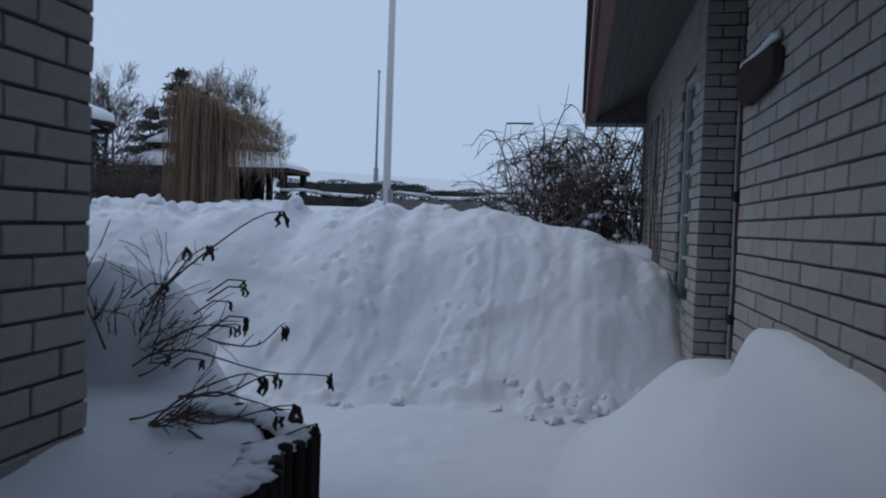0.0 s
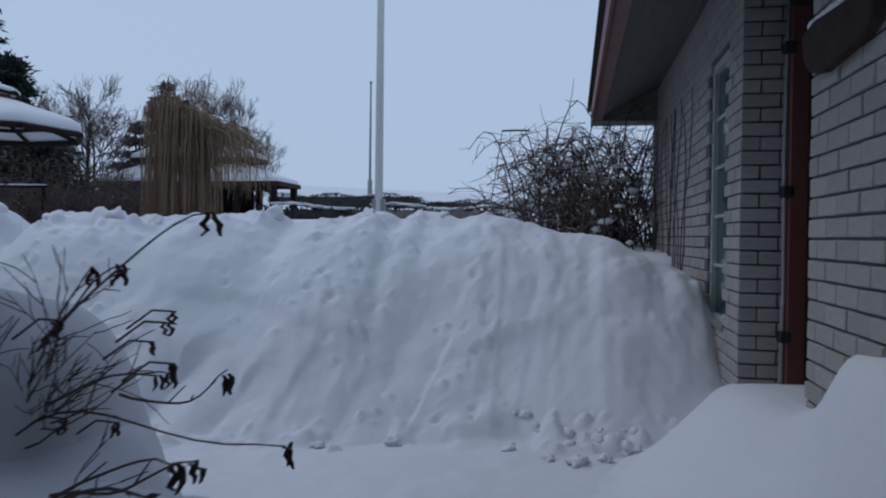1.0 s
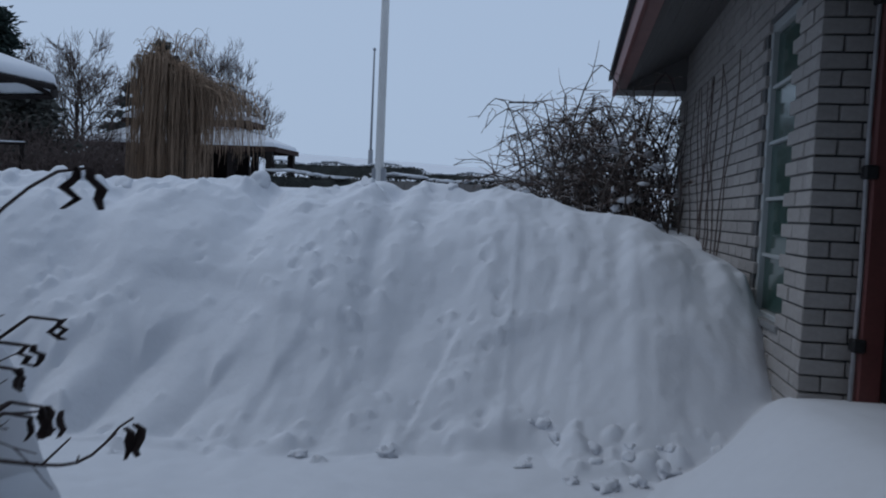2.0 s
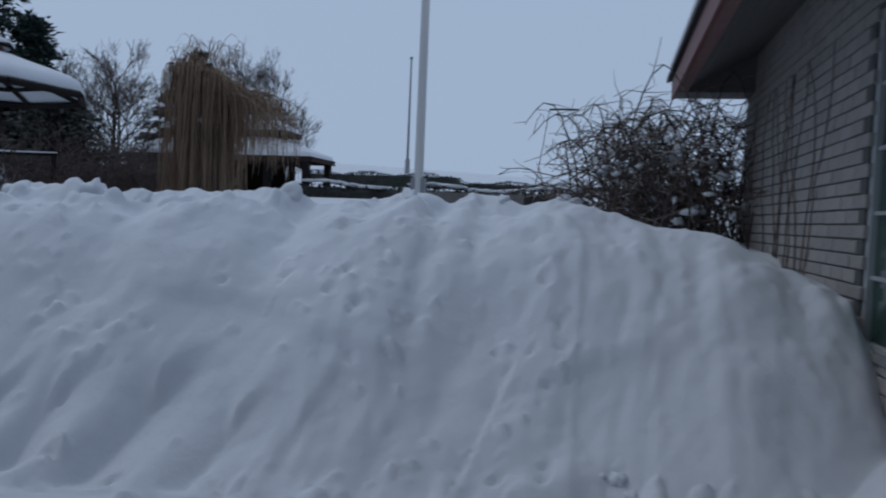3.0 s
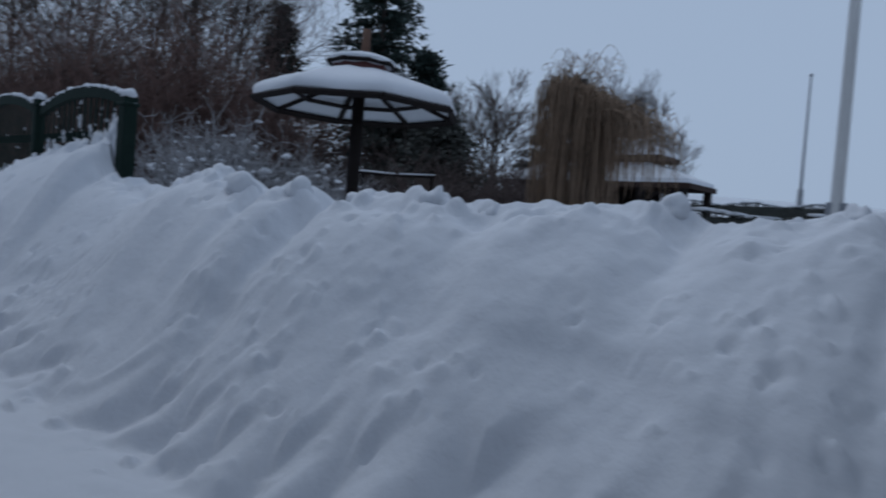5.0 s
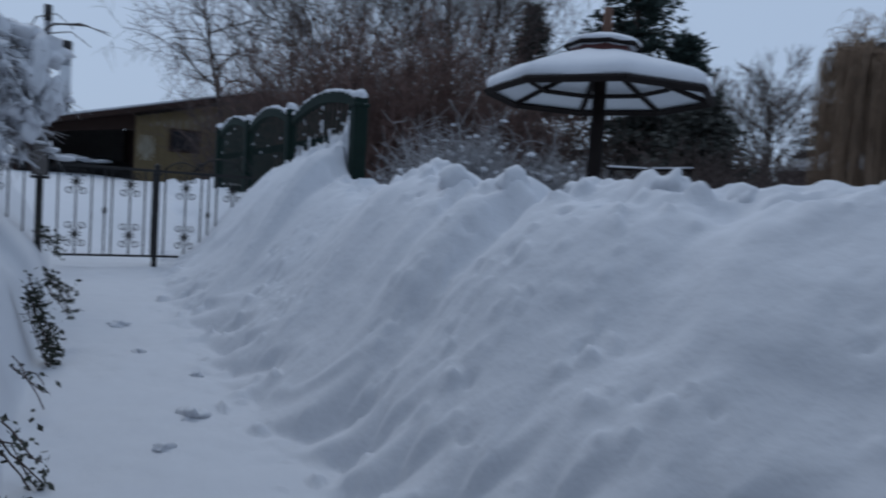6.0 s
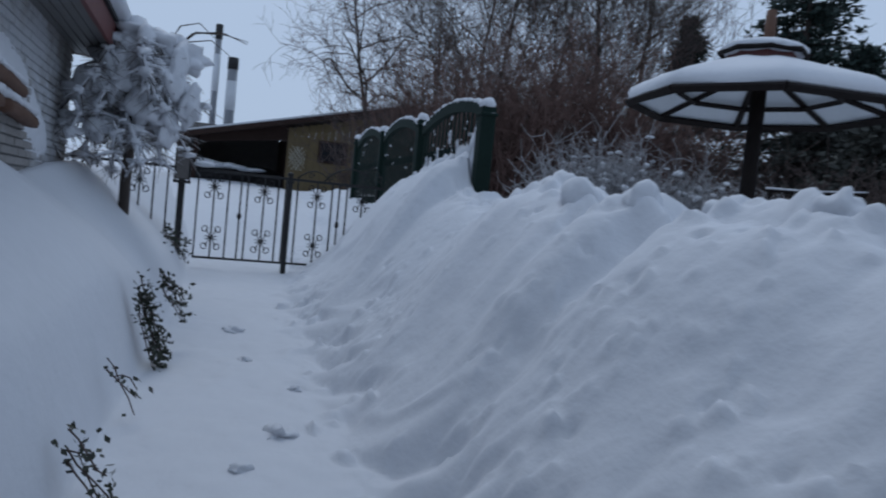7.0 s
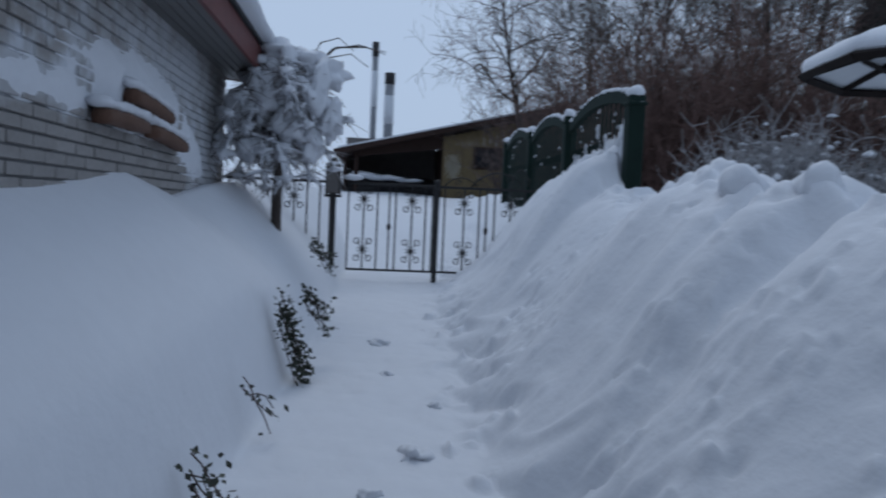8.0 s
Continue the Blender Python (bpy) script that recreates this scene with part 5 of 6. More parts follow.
def conifer(x, y, z, height, wide, seed, label, mat=NEEDLE, group="conifers", tiers=26, top_taper=1.0):
    ob = thing("conifer", (x, y, z), label, "tree", group)
    rng = np.random.default_rng(seed)
    part("trunk", tube_mesh("trunk", [([(0, 0, -0.5), (0, 0, height * 0.5), (0, 0, height)], wide * 0.06, 0.02)], BARK, 7), ob)
    verts, faces, strands = [], [], []
    for t in range(tiers):
        f = t / (tiers - 1)
        zc = height * (0.08 + 0.9 * f)
        reach = wide * (1 - f) ** 0.8 * top_taper + 0.12
        for b in range(9):
            a = rng.uniform(0, 2 * math.pi)
            r = reach * rng.uniform(0.65, 1.1)
            tip = np.array([math.cos(a) * r, math.sin(a) * r, zc - 0.18 * r + rng.uniform(-0.1, 0.15)])
            base = np.array([0, 0, zc])
            strands.append(([base, (base + tip) / 2 + (0, 0, 0.05), tip], 0.02, 0.008))
            for k in range(58):
                s = rng.uniform(0.15, 1.05)
                p = base + (tip - base) * s + rng.normal(0, 0.07 + 0.05 * s, 3) * (1, 1, 0.6)
                d = rng.normal(0, 1, 3) * (1, 1, 0.5) + (tip - base) / (r + 0.01) * 1.2
                d = d / np.linalg.norm(d) * rng.uniform(0.09, 0.2)
                e = np.cross(d, rng.normal(0, 1, 3))
                e = e / (np.linalg.norm(e) + 1e-9) * 0.038
                q = len(verts)
                verts += [p - e, p + d, p + e, p - d * 0.15]
                faces.append((q, q + 1, q + 2, q + 3))
    part("bough_growth", tube_mesh("bough_growth", strands, BARK, 3), ob, kind="stuff")
    part("needles", mesh_of("needles", verts, faces, mat), ob, kind="stuff")


conifer(-14.1, 15.5, 1.2, 7.6, 1.75, 1, "tall dark green fir against the sky")
conifer(-13.3, 16.3, 1.3, 3.9, 0.95, 2, "small dark green fir beside a taller one", tiers=18)
conifer(-19.6, 16.6, 1.4, 5.9, 1.6, 3, "dark green fir among bare trees", tiers=20)
conifer(-12.9, 15.0, 1.2, 2.9, 1.6, 4, "low broad dusky conifer behind a shelter", PINE, tiers=14)
conifer(-11.2, 14.6, 1.2, 2.3, 1.5, 9, "low broad dusky conifer behind a shelter", PINE, tiers=12)
conifer(-14.2, 24.6, 1.7, 4.6, 1.3, 5, "dusky pine behind a pavilion", PINE, tiers=11, top_taper=1.3)
conifer(-15.5, 24.8, 1.7, 3.2, 1.25, 6, "dusky pine behind a pavilion", PINE, tiers=8, top_taper=1.4)

for i, (tx, ty, h) in enumerate(((-20.4, 9.5, 7.0), (-19.6, 10.2, 7.4), (-19.3, 11.0, 8.0), (-18.8, 12.1, 7.6), (-18.3, 13.1, 8.2), (-17.8, 14.1, 7.4), (-21.0, 15.0, 8.6), (-20.4, 13.9, 7.8))):
    bare_tree(tx, ty, 1.2, h, 20 + i, "bare dark-branched tree at a wood's edge", spread=0.6, limbs=12, count=(4, 7), r=0.065, levels=4, twig_r=1.0)
bare_tree(-21.2, 8.2, 1.2, 6.9, 41, "bare birch with fine drooping twigs", twig=TWIG, spread=0.75, droop=0.35, limbs=11, levels=4, r=0.10, count=(4, 7), low=0.35, twig_r=0.8)
for i, (tx, ty, h) in enumerate(((-12.65, 18.4, 3.4), (-13.7, 19.7, 3.9), (-16.0, 17.9, 3.6), (-15.0, 18.9, 3.4), (-14.0, 20.0, 3.2), (-17.2, 19.0, 3.6))):
    bare_tree(tx, ty, 1.4, h, 50 + i, "bare shrubby tree with upright rimed twigs", twig=TWIG, mat=BARK, spread=0.5, limbs=12, levels=4, r=0.06, count=(3, 6), low=0.1, twig_r=0.9)
for i, (tx, ty, h) in enumerate(((-13.4, 26.4, 4.6), (-12.5, 27.0, 3.8), (-12.9, 27.2, 4.2), (-11.9, 26.6, 2.7))):
    bare_tree(tx, ty, 1.8, h, 60 + i, "slender bare tree behind a pavilion", mat=BARK_RIME, spread=0.38, limbs=13, levels=4, r=0.05, low=0.12, count=(3, 6), twig_r=1.1)

for i, (tx, ty, h, w, m) in enumerate(((-16.6, 7.9, 2.6, 1.2, TWIG), (-18.3, 8.9, 3.7, 1.2, TWIG_RED), (-18.8, 10.0, 4.0, 1.4, TWIG_RED), (-19.4, 11.4, 4.0, 1.5, TWIG_RED), (-15.9, 9.0, 3.8, 1.3, TWIG_RED), (-15.4, 10.2, 4.2, 1.4, TWIG_RED), (-14.8, 11.3, 4.0, 1.3, TWIG_RED), (-14.3, 12.4, 3.5, 1.3, TWIG_RED), (-16.2, 13.0, 4.2, 1.4, TWIG), (-16.6, 11.2, 4.6, 1.5, TWIG_RED), (-17.2, 9.6, 4.4, 1.5, TWIG), (-13.6, 13.6, 2.2, 1.4, TWIG), (-12.4, 15.8, 1.9, 1.6, TWIG), (-14.0, 17.0, 2.1, 1.8, TWIG), (-11.6, 17.2, 1.8, 1.6, TWIG), (-15.4, 19.8, 2.2, 2.0, TWIG), (-9.9, 12.9, 1.5, 1.1, TWIG), (-9.0, 14.2, 1.5, 1.2, TWIG))):
    thicket("brushwood", tx, ty, 1.1, w, w * 0.8, h, 350, 80 + i, "dense russet-brown bare brushwood behind a garden fence" if m is TWIG_RED else "dense dark bare brushwood", m, 0.011)
for i, (tx, ty, h) in enumerate(((-12.0, 9.75, 1.85), (-11.6, 10.4, 1.7), (-11.1, 11.0, 1.45), (-10.7, 11.7, 1.25), (-12.5, 10.6, 2.1))):
    thicket("frosted_shrub", tx, ty, 1.05, 0.8, 0.6, h, 190, 100 + i, "low shrub thickly frosted with snow", TWIG_PALE, 0.012, True, 0.5)
garden_rail = thing("garden_rail", (-10.3, 11.6, 1.3), "low dark rail topped with a line of snow", "rail")
part("rail", tube_mesh("rail", [([(0, 0, 0.66), (0.5, 0.3, 0.64), (1.1, 0.65, 0.66)], 0.025, 0.025)], DARK_WOOD, 5), garden_rail)
part("rail_snow", tube_mesh("rail_snow", [([(0, 0, 0.69), (0.5, 0.3, 0.67), (1.1, 0.65, 0.69)], 0.018, 0.012)], SNOW_CAP, 6), garden_rail)
for px in (0.05, 1.05):
    part("post", box("post", (px - 0.025, px * 0.6 - 0.025, -0.4), (px + 0.025, px * 0.6 + 0.025, 0.66), DARK_WOOD, 0.005), garden_rail)


def willow():
    ob = thing("weeping_willow", (-6.70, 13.0, 0.9), "bare weeping willow with straw-brown hanging strands", "tree")
    rng = np.random.default_rng(7)
    part("trunk", tube_mesh("trunk", [([(-0.2, 0, -0.5), (-0.15, 0, 1.2), (-0.25, 0.03, 2.2), (-0.3, 0, 2.65)], 0.09, 0.05)], BARK, 8), ob)
    limbs, strands = [], []
    # every tuft: a limb that arches up and out, and a curtain of strands that falls from its outer half
    for tuft in range(64):
        a = tuft * 2.399
        r = math.sqrt((tuft + 0.5) / 64)
        out = np.array([0.64 * r * math.cos(a), 0.6 * r * math.sin(a), 0.0])
        head = np.array([-0.40, 0.0, 2.30])
        crown = 2.66 - 0.14 * r ** 3 - 0.32 * max(0, r * math.cos(a)) + rng.normal(0, 0.08)
        tip = head + out
        tip[2] = crown
        limb = [head + (tip - head) * t + np.array([0, 0, 0.10 * math.sin(math.pi * t)]) for t in np.linspace(0, 1, 6)]
        limbs.append((limb, 0.014, 0.006))
        drift = rng.normal(0.0, 0.07)
        for i in range(rng.integers(9, 16)):
            start = limb[rng.integers(3, 6)] + rng.normal(0, 0.035, 3)
            low = rng.uniform(-0.2, 0.5) if rng.random() < 0.75 else rng.uniform(0.6, 1.6)
            bow, wave, ph = rng.uniform(0.02, 0.10), rng.uniform(0.008, 0.03), rng.uniform(0, 6)
            pts = []
            for t in np.linspace(0, 1, 9):
                side = out * (0.10 * math.sin(1.6 * t)) / (np.linalg.norm(out) + 0.1)
                pts.append((start[0] + side[0] + drift * t + wave * math.sin(5 * t + ph), start[1] + side[1] + wave * math.cos(4 * t + ph), start[2] + bow * math.sin(math.pi * min(1, 4 * t)) + (low - start[2]) * t ** 1.35))
            strands.append((pts, rng.uniform(0.005, 0.009), 0.004))
    # the lower boughs that reach out to one side, like a mop
    for bough in range(28):
        reach, y = 0.3 + 0.95 * rng.random(), rng.normal(0, 0.3)
        top = 2.42 - 0.42 * reach + rng.normal(0, 0.10)
        limb = [np.array([-0.25 + reach * t, y * t, 1.95 + (top - 1.95) * t + 0.22 * math.sin(math.pi * t)]) for t in np.linspace(0, 1, 6)]
        limbs.append((limb, 0.018, 0.007))
        for i in range(rng.integers(13, 22)):
            start = limb[rng.integers(3, 6)] + rng.normal(0, 0.04, 3)
            fall, lean, ph = rng.uniform(0.3, 1.15) * (1.3 - 0.35 * reach), rng.normal(0.13, 0.09), rng.uniform(0, 6)
            pts = [(start[0] + lean * math.sin(1.7 * t) + 0.02 * math.sin(5 * t + ph), start[1] + 0.03 * math.sin(4 * t + ph), start[2] + 0.07 * math.sin(math.pi * min(1, 2.5 * t)) - fall * t ** 1.5) for t in np.linspace(0, 1, 8)]
            strands.append((pts, 0.006, 0.003))
    # wild shoots above the crown
    for i in range(70):
        a = rng.uniform(0, 2 * math.pi)
        p = np.array([-0.40 + math.cos(a) * 0.5 * rng.random(), math.sin(a) * 0.4, 2.66])
        lean = np.array([rng.normal(0.10, 0.16), rng.normal(0, 0.12), 0])
        high = rng.uniform(0.10, 0.40)
        strands.append(([p + lean * t + (0, 0, high * math.sin(2.1 * t)) for t in np.linspace(0, 1.2, 6)], 0.006, 0.003))
    part("limb_growth", tube_mesh("limb_growth", limbs, WILLOW, 5), ob, kind="stuff")
    part("hanging_growth", tube_mesh("hanging_growth", strands, WILLOW, 3), ob, kind="stuff")


willow()


TWIG_FROST = material("frosted_thin_twigs", (0.16, 0.120, 0.105), 0.9, spec=0.2, vary=0.3, scale=3, frost=0.25)


def arching_shrub():
    """The tangled bare shrub between the bank and the end of the brick house."""
    ob = thing("bare_shrub", (0.0, 10.9, 0.8), "large tangled bare shrub with arching dark stems and snow", "shrub")
    rng = np.random.default_rng(12)
    strands, twigs = [], []
    for i in range(230):
        a = rng.uniform(0, 2 * math.pi) if i % 3 else rng.uniform(2.5, 3.8)
        reach, high = rng.uniform(0.4, 1.75), rng.uniform(0.7, 2.0)
        if math.cos(a) < -0.2:
            high *= 0.9
        reach = min(reach, 2.3 - 0.6 * high)
        if math.cos(a) < 0:
            reach = min(reach, 1.75 - 0.62 * high)
        b = np.array([rng.normal(0.25, 0.5), rng.normal(0, 0.5), -0.1])
        wob = rng.normal(0, 0.05, 3)
        pts = []
        for k in range(10):
            t = k / 9
            pts.append(b + np.array([math.cos(a) * reach * t ** 1.25, math.sin(a) * reach * 0.8 * t ** 1.25, high * math.sin(t * 2.05) * 1.05]) + wob * math.sin(4 * t) + rng.normal(0, 0.012, 3))
        strands.append((pts, 0.012, 0.005))
        for j in range(13):
            k = rng.integers(2, 10)
            e = rng.normal(0, 1, 3)
            e[2] = e[2] * 0.6 + 0.2
            e = e / np.linalg.norm(e) * rng.uniform(0.12, 0.42)
            twigs.append(([pts[k], pts[k] + e * 0.5 + rng.normal(0, 0.015, 3), pts[k] + e + (0, 0, -0.02)], 0.006, 0.003))
    part("tangle", tube_mesh("tangle", strands, BARK, 5), ob, kind="stuff")
    part("twig_growth", tube_mesh("twig_growth", twigs, TWIG_FROST, 3), ob, kind="stuff")
    bm = bmesh.new()
    for i in range(130):
        p = strands[rng.integers(0, len(strands))][0][rng.integers(2, 9)]
        if p[2] < 1.25:
            lump(p, (rng.uniform(0.02, 0.10), rng.uniform(0.02, 0.08), rng.uniform(0.015, 0.045)), i, 0.9, bm, 2)
    part("snow_load", from_bm("snow_load", bm, SNOW_CAP, True), ob, kind="stuff")
    climber = thing("climber", (WALL_X - 0.03, 7.3, 0.6), "thin bare climber stems on a brick wall", "climber")
    vines = []
    for i in range(13):
        y0 = rng.uniform(0.2, 3.3)
        vines.append(([(rng.normal(0, 0.008), y0 + 0.25 * math.sin(t * 3 + i) + rng.normal(0, 0.02), 1.9 * t) for t in np.linspace(0, 1, 9)], 0.007, 0.004))
    for v in vines:
        part("stem", tube_mesh("stem", [v], TWIG, 4), climber)


arching_shrub()


def snow_laden_tree():
    ob = thing("snow_laden_tree", (-8.75, 3.47, 0.7), "small garden tree weighed down with thick snow", "tree")
    rng = np.random.default_rng(31)
    trunk = [(0, 0, -0.4), (0.01, 0.0, 0.5), (0.03, 0.02, 0.85), (0.0, 0.04, 1.3), (0.02, 0.05, 1.7)]
    part("trunk", tube_mesh("trunk", [(trunk, 0.05, 0.03)], BARK, 8), ob)
    limbs, twigs, rolls = [], [], []
    bm = bmesh.new()
    n = 0
    for i in range(44):
        a = i * 2.4 + rng.uniform(-0.3, 0.3)
        z = rng.uniform(0.72, 1.62)
        r = rng.uniform(0.32, 0.62) * (1.15 - 0.35 * (z - 0.75))
        pts = [(0.01, 0.03, z)]
        for k in range(1, 6):
            t = k / 5
            pts.append((math.cos(a) * r * t + rng.normal(0, 0.015), math.sin(a) * r * t + rng.normal(0, 0.015), z + 0.20 * math.sin(t * 2.6) - 0.26 * t * t))
        limbs.append((pts, 0.016, 0.006))
        fat = rng.uniform(0.018, 0.036)
        rolls.append(([np.array(q) + (0, 0, fat * 0.6) + rng.normal(0, 0.008, 3) for q in pts], fat, fat * 0.45))
        for k in range(1, 6):
            p = np.array(pts[k])
            if rng.random() < 0.75:
                lump(p + (0, 0, 0.012), (rng.uniform(0.035, 0.075), rng.uniform(0.035, 0.075), rng.uniform(0.02, 0.045)), i * 7 + k, 1.2, bm, 2)
            for j in range(11):
                e = rng.normal(0, 1, 3) * (1, 1, 0.6) - (0, 0, 0.35)
                e = e / np.linalg.norm(e) * rng.uniform(0.1, 0.24)
                twigs.append(([p, p + e * 0.5, p + e - (0, 0, 0.03)], 0.0045, 0.002))
                if rng.random() < 0.12:
                    rolls.append(([p + (0, 0, 0.012), p + e * 0.5 + (0, 0, 0.012), p + e * 0.9], rng.uniform(0.012, 0.026), 0.006))
    for k, (px, py, pz, wide, tall) in enumerate(((0.05, 0.0, 1.74, 0.17, 0.09), (0.0, 0.22, 1.70, 0.18, 0.10), (0.06, 0.40, 1.58, 0.14, 0.12), (0.0, -0.2, 1.62, 0.15, 0.10), (0.16, 0.08, 1.50, 0.11, 0.20), (0.18, 0.32, 1.36, 0.09, 0.20), (0.2, -0.14, 1.34, 0.10, 0.17), (0.22, 0.46, 1.2, 0.07, 0.16), (0.24, 0.12, 1.12, 0.09, 0.14), (0.2, -0.36, 1.18, 0.09, 0.12), (0.22, 0.3, 0.98, 0.08, 0.10), (0.2, -0.22, 0.95, 0.10, 0.09))):
        lump((px, py, pz), (wide * 0.8, wide * 1.15, tall * 1.1), 200 + k, 1.3, bm, 3)
    for i in range(5):
        reach, high = rng.uniform(0.4, 0.75), rng.uniform(1.75, 2.0)
        limbs.append(([(0, 0.15, 1.5), (0.05, 0.15 + reach * 0.45, high - 0.06), (0.05 + rng.normal(0, 0.1), 0.15 + reach * 0.8, high), (rng.normal(0, 0.1), 0.2 + reach, high - rng.uniform(0.0, 0.12))], 0.009, 0.003))
    part("branch_growth", tube_mesh("branch_growth", limbs, BARK, 5), ob, kind="stuff")
    part("twig_growth", tube_mesh("twig_growth", twigs[::3], TWIG, 3), ob, kind="stuff")
    part("rimed_growth", tube_mesh("rimed_growth", [t for i, t in enumerate(twigs) if i % 3], TWIG_PALE, 3), ob, "fine twigs white with rime", "stuff")
    part("branch_snow", tube_mesh("branch_snow", rolls, SNOW_CAP, 6), ob, "white rolls of snow on the branches", "stuff")
    part("snow_load", from_bm("snow_load", bm, SNOW_CAP, True), ob, "thick white clumps of snow", "stuff")


snow_laden_tree()


# ---- planted bed by the start ----
def bed_edging():
    ob = thing("bed_edging", (0, 0, 0), "dark palisade edging of upright staves capped with snow", "edging")
    path = [(-0.86, 1.22), (-0.745, 1.72), (-0.81, 1.90), (-0.755, 2.06), (-0.95, 2.28), (-1.25, 2.34)]
    stave = from_bm("stave", box_bm((-0.021, -0.02, -0.5), (0.021, 0.02, 0.0), 0.008), DARK_WOOD)
    i = 0
    for (x0, y0), (x1, y1) in zip(path, path[1:]):
        n = max(2, int(math.hypot(x1 - x0, y1 - y0) / 0.045))
        a = math.degrees(math.atan2(y1 - y0, x1 - x0))
        for k in range(n):
            t = (k + 0.5) / n
            top = 0.535 if y0 < 1.7 else 0.555
            part("stave", stave, ob, at=pose(x0 + (x1 - x0) * t, y0 + (y1 - y0) * t, top - 0.006 * ((i * 7) % 3), 0, 0, a))
            i += 1
    bm = bmesh.new()
    rng = random.Random(8)
    for (x0, y0), (x1, y1) in zip(path, path[1:]):
        n = int(math.hypot(x1 - x0, y1 - y0) / 0.05) + 1
        for k in range(n):
            t = (k + 0.5) / n
            lump((x0 + (x1 - x0) * t - 0.05, y0 + (y1 - y0) * t, 0.535), (0.06, 0.07, rng.uniform(0.012, 0.024)), k * 1.7, 0.6, bm, 2)
    part("edging_snow", from_bm("edging_snow", bm, SNOW_CAP, True), ob, kind="stuff")


bed_edging()


def hanging_leaf(rng, p, size):
    """A shrivelled leaf that hangs from a twig's tip: two folded halves."""
    verts, faces = [], []
    for s in (-1, 1):
        b = len(verts)
        sway = rng.normal(0, 0.15) * size
        for k in range(5):
            t = k / 4
            w = 0.17 * size * math.sin(math.pi * (0.12 + 0.83 * t))
            c = np.array(p) + (sway * t + s * 0.05 * size * t, rng.normal(0, 0.01) + 0.06 * size * math.sin(t * 3), -size * t)
            verts += [c + (-w, 0.012 * s, 0), c + (0, -0.02 * size, 0.0), c + (w, 0.012 * s, 0)]
        for k in range(4):
            q = b + 3 * k
            faces += [(q, q + 1, q + 4, q + 3), (q + 1, q + 2, q + 5, q + 4)]
    return verts, faces


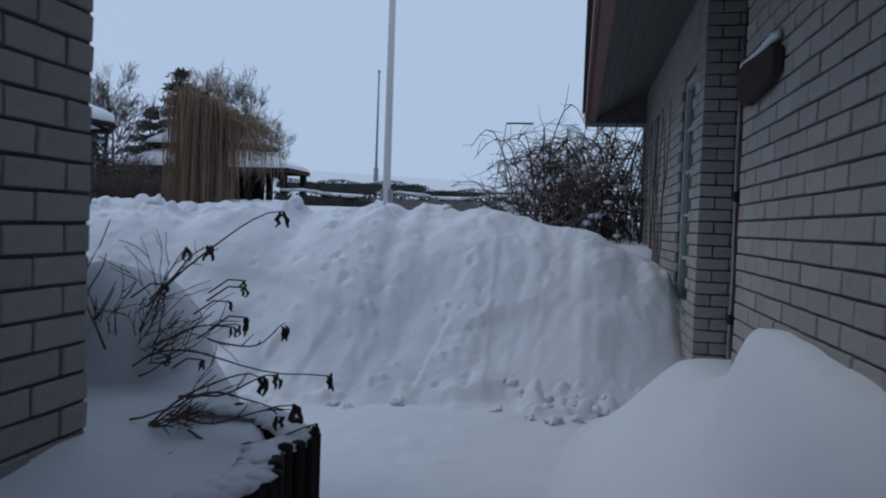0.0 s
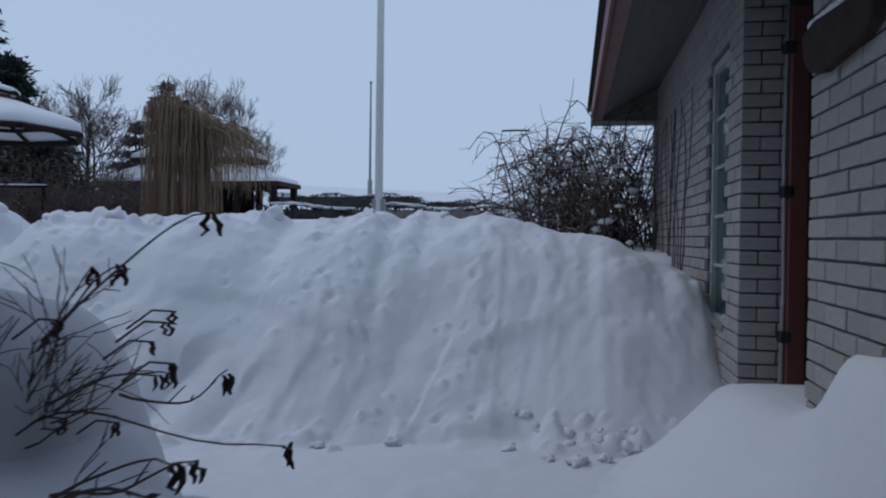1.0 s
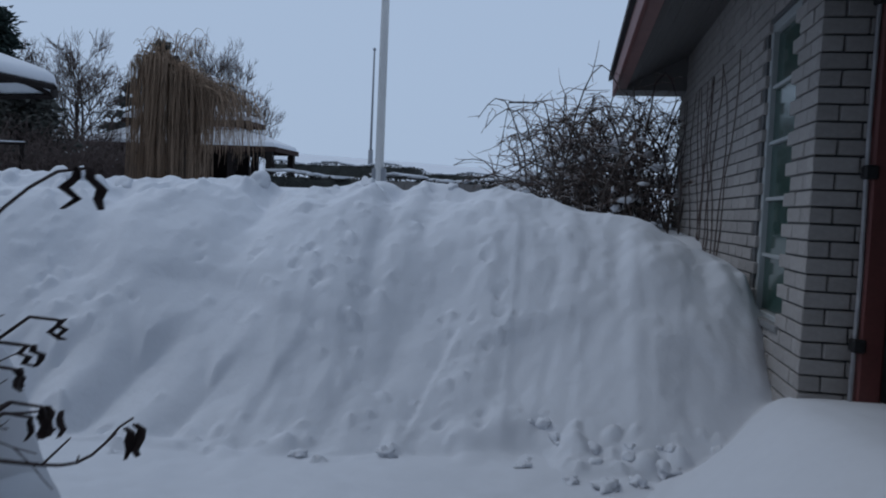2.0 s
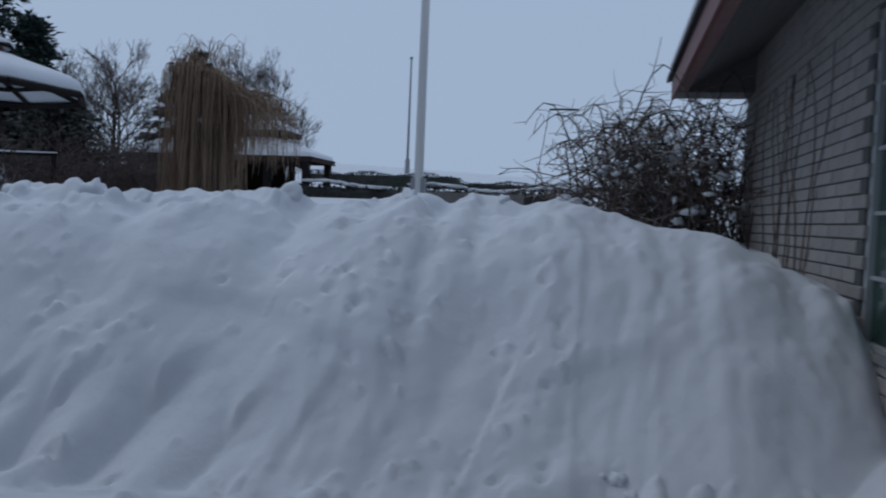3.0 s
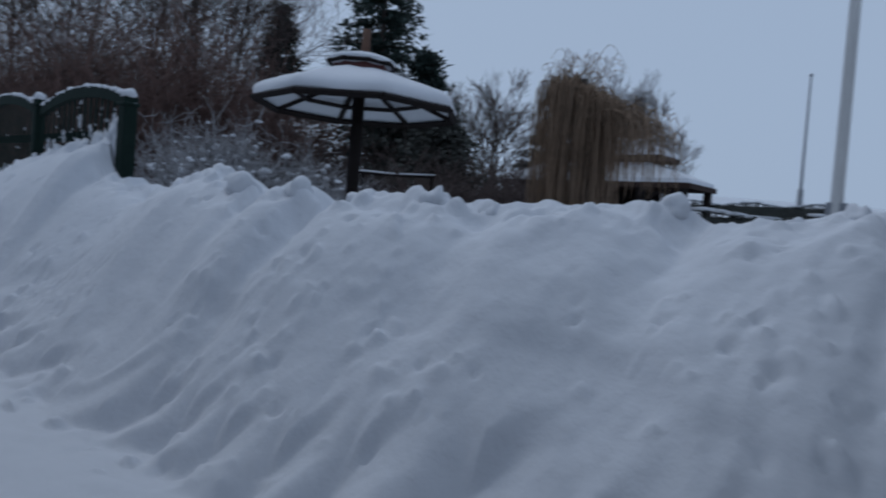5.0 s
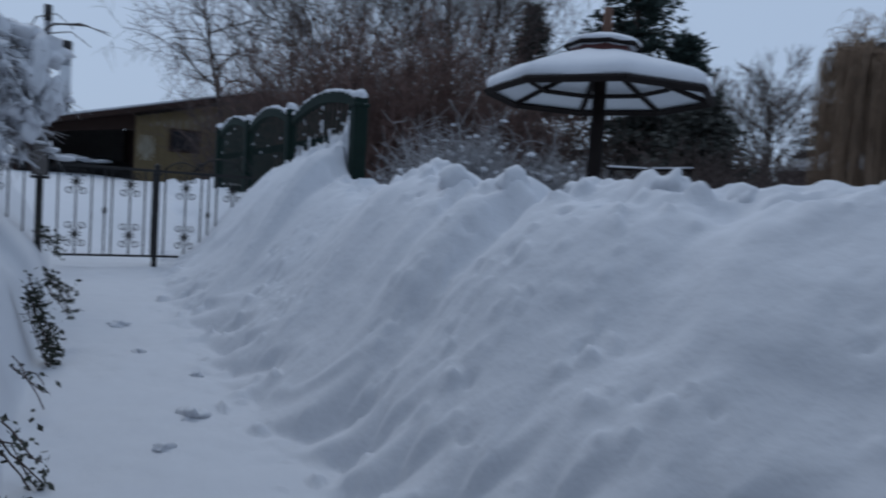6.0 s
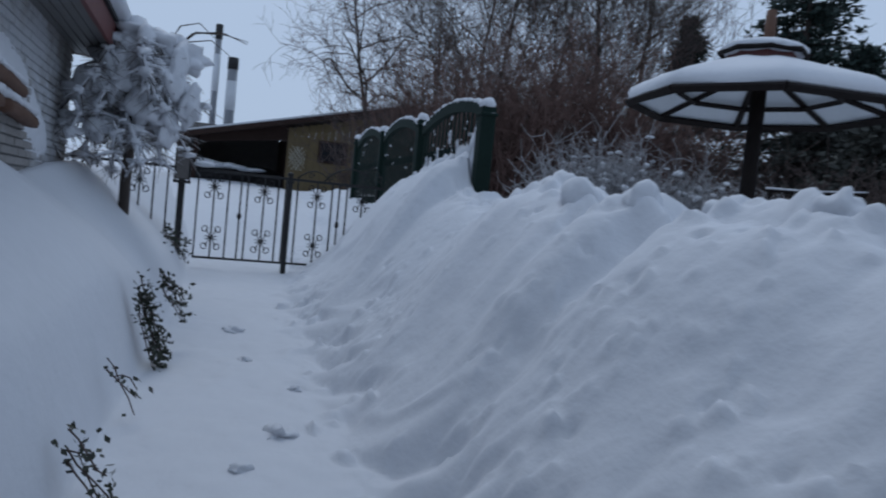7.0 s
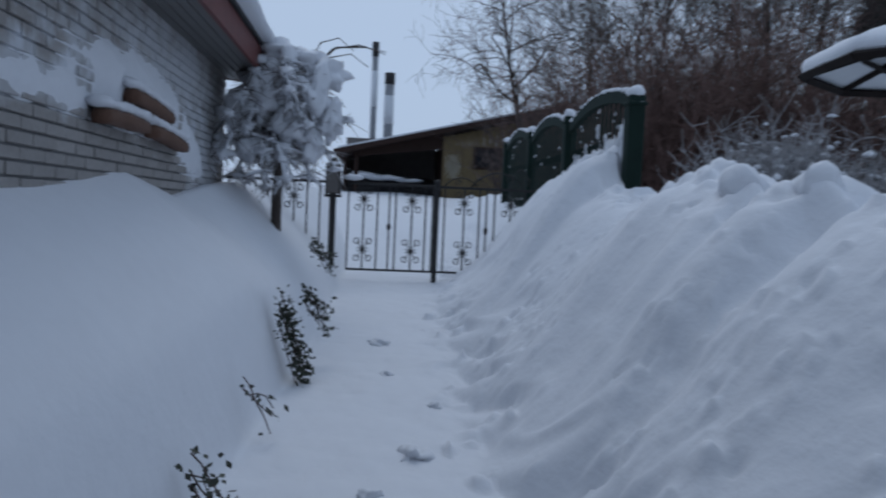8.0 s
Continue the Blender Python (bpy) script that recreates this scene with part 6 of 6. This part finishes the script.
def bed_shrub():
    """The shrub with long bowed shoots and a few dead leaves."""
    ob = thing("leafless_shrub", (-1.75, 2.6, 0.4), "nearly leafless shrub with bowed shoots and hanging dead leaves", "shrub")
    rng = np.random.default_rng(17)
    base = np.array([-1.75, 2.6, 0.4])
    # long shoots: start x, z, end x, z, sag, y, shift in y
    shoots = ((-1.66, 0.83, -1.01, 1.23, -0.05, 2.6, -0.20), (-1.66, 0.85, -1.40, 1.09, -0.01, 2.6, 0.02), (-1.72, 0.70, -1.53, 1.09, 0.02, 2.6, 0.05), (-1.74, 0.58, -0.88, 0.64, 0.00, 2.6, -0.10), (-1.61, 0.69, -1.31, 0.77, -0.02, 2.6, 0.10), (-1.39, 0.73, -1.10, 0.80, 0.06, 2.6, 0.05), (-1.33, 0.52, -0.97, 0.70, -0.04, 2.1, 0.05), (-1.24, 0.61, -0.91, 0.72, 0.02, 2.1, 0.03), (-1.28, 0.55, -0.83, 0.65, 0.03, 2.1, -0.05), (-1.20, 0.51, -0.74, 0.61, 0.05, 2.1, -0.10), (-1.29, 0.45, -0.90, 0.52, 0.04, 2.1, -0.15), (-1.56, 0.38, -1.16, 0.50, 0.03, 2.1, -0.15), (-1.20, 0.62, -0.89, 0.60, -0.02, 2.1, 0.00))
    stems, lv, lf = [], [], []
    for i, (x0, z0, x1, z1, sag, y0, dy) in enumerate(shoots):
        pts = []
        for t in np.linspace(0, 1, 11):
            w = -sag * math.sin(math.pi * t) * 1.2 + 0.006 * math.sin(9 * t + i)
            if i == 3:
                w = 0.12 * math.sin(math.pi * t * 1.4) * (1 - t)
            if t > 0.9:
                w -= 0.012
            pts.append(np.array([x0 + (x1 - x0) * t, y0 + dy * t + 0.02 * math.sin(5 * t + i), z0 + (z1 - z0) * t + w]) - base)
        stems.append((pts, 0.0046, 0.0022))
        for k in (4, 6, 8)[: 1 + i % 3]:
            e = np.array([rng.uniform(0.02, 0.07), rng.normal(0, 0.03), rng.uniform(-0.01, 0.06)])
            stems.append(([pts[k], pts[k] + e * 0.6, pts[k] + e], 0.0026, 0.0018))
        for n in range(1):
            v, f = hanging_leaf(rng, pts[-1] + rng.normal(0, 0.004, 3), rng.uniform(0.045, 0.065))
            lf += [[len(lv) + k for k in q] for q in f]
            lv += v
    for n in range(14):
        p = np.array([rng.uniform(-1.55, -1.2), 2.6 + rng.uniform(-0.1, 0.15), rng.uniform(0.62, 0.95)]) - base
        p[2] = min(p[2], 0.55)
        if n < 8:
            v, f = hanging_leaf(rng, p, rng.uniform(0.035, 0.055))
            lf += [[len(lv) + k for k in q] for q in f]
            lv += v
            stems.append(([p + (-0.16, 0.02, -0.06), p + (-0.07, 0.01, 0.0), p], 0.004, 0.003))
    part("shoot_growth", tube_mesh("shoot_growth", stems, TWIG, 5), ob, kind="stuff")
    tangle = []
    # two crowns of fine branches, fanning out from their roots
    for root, stalks, low, high, reach in (((-1.76, 2.62, 0.57), 12, 0.05, 1.6, 0.30), ((-1.37, 2.15, 0.51), 6, -0.05, 0.7, 0.20)):
        for i in range(stalks):
            a = low + (high - low) * (i + rng.uniform(0, 1)) / stalks
            out = grow(rng, np.array(root) - base + rng.normal(0, 0.025, 3), (math.cos(a), rng.normal(0, 0.35), math.sin(a)), reach * rng.uniform(0.7, 1.3), 0.005, 2, 0.55, 0.04, (2, 5), 0.14, shrink=0.6)
            tangle += [(p, max(q * 0.8, 0.0019), max(r * 0.8, 0.0012)) for l in out.values() for p, q, r in l]
    part("twig_growth", tube_mesh("twig_growth", tangle, TWIG, 4), ob, kind="stuff")
    part("dead_foliage", mesh_of("dead_foliage", lv, lf, DEAD_LEAF, True), ob, "shrivelled dark brown leaves", "stuff")
    spray = thing("leafless_shrub", (-2.0, 2.5, 0.5), "small leafless shrub poking through a snow dome", "shrub")
    tang = []
    for i in range(12):
        start = np.array([rng.uniform(-0.2, 0.25), rng.uniform(-0.15, 0.1), rng.uniform(0.0, 0.2)])
        out = grow(rng, start, (rng.normal(0, 0.5), -0.4, 1.0), rng.uniform(0.2, 0.4), 0.005, 1, 0.5, 0.05, (1, 4), 0.15)
        tang += [(p, max(q, 0.003), max(r, 0.002)) for l in out.values() for p, q, r in l]
    part("twig_growth", tube_mesh("twig_growth", tang, TWIG, 4), spray, kind="stuff")


bed_shrub()


# ---- evergreen sprigs in the face of the drift ----
def sprig(x, y, z, wide, tall, leaves, seed, label, stalks=3):
    ob = thing("evergreen_sprig", (x, y, z), label, "plant", "sprigs in the drift")
    rng = np.random.default_rng(seed)
    stems, verts, faces = [], [], []
    tips = []
    for i in range(stalks):
        p = np.array([rng.uniform(-wide, wide) * 0.4, -0.05, rng.uniform(0.3, 1.0) * tall])
        pts = [p]
        for k in range(4):
            p = p + np.array([rng.normal(0, 0.35) * wide, 0.035, -tall * 0.24 + rng.normal(0, 0.02)])
            pts.append(p)
        stems.append((pts, 0.004, 0.003))
        tips += pts
    for i in range(leaves):
        c = tips[rng.integers(0, len(tips))] + rng.normal(0, 1, 3) * (wide * 0.35, 0.025, tall * 0.09) + (0, 0.02, 0)
        d, e = rng.normal(0, 1, 3), rng.normal(0, 1, 3)
        d = d / np.linalg.norm(d) * rng.uniform(0.012, 0.024)
        e = np.cross(d, e)
        e = e / (np.linalg.norm(e) + 1e-9) * 0.012
        q = len(verts)
        verts += [c - d, c + e + d * 0.1, c + d, c - e + d * 0.1, ]
        faces.append((q, q + 1, q + 2, q + 3))
    part("stalk", tube_mesh("stalk", stems, TWIG, 4), ob, kind="stuff")
    part("foliage", mesh_of("foliage", verts, faces, EVERGREEN), ob, kind="stuff")


sprig(-6.42, 3.86, 0.24, 0.06, 0.38, 420, 1, "dark evergreen sprig hanging out of a snow drift", 7)
sprig(-6.85, 3.96, 0.44, 0.06, 0.17, 150, 2, "small rusty evergreen tuft in a snow drift", 6)
sprig(-7.95, 3.90, 0.74, 0.10, 0.13, 120, 3, "short evergreen sprig at a drift's edge", 4)
sprig(-5.52, 3.80, 0.16, 0.035, 0.17, 18, 4, "thin withered sprig with a few seed heads", 3)
sprig(-4.62, 3.78, 0.09, 0.06, 0.20, 80, 5, "dark withered sprig in the foot of a drift", 4)
sprig(-4.20, 3.76, -0.06, 0.09, 0.17, 50, 6, "withered plant in the foot of a drift", 5)



# ---- lumps of snow on the way ----
def snow_block(x, y, size, seed):
    bm = lump((0, 0, -0.1 * size[2]), (size[0], size[1], size[2] * 1.5), seed, 1.1, level=3)
    ob = new("snow_lump", from_bm("snow_lump", bm, SNOW_CAP, True))
    ob.matrix_basis = pose(x, y, float(snow_z(np.array([x]), np.array([y]))[0]), 0, 0, seed * 37)
    tagged(ob, "small lump of trodden snow on a cleared path", "snow lump", "snow lumps")


for k, (lx, ly, s) in enumerate(((-5.33, 4.56, 0.075), (-6.6, 4.45, 0.04), (-7.4, 4.4, 0.06), (-4.9, 4.35, 0.04), (-6.0, 4.7, 0.04), (-1.3, 5.38, 0.05), (-1.75, 5.24, 0.04), (-0.1, 5.25, 0.08), (0.05, 5.35, 0.06), (-0.3, 5.3, 0.05), (-0.55, 5.42, 0.05), (0.2, 5.5, 0.07))):
    snow_block(lx, ly, (s, s * 0.8, s * 0.4), k)
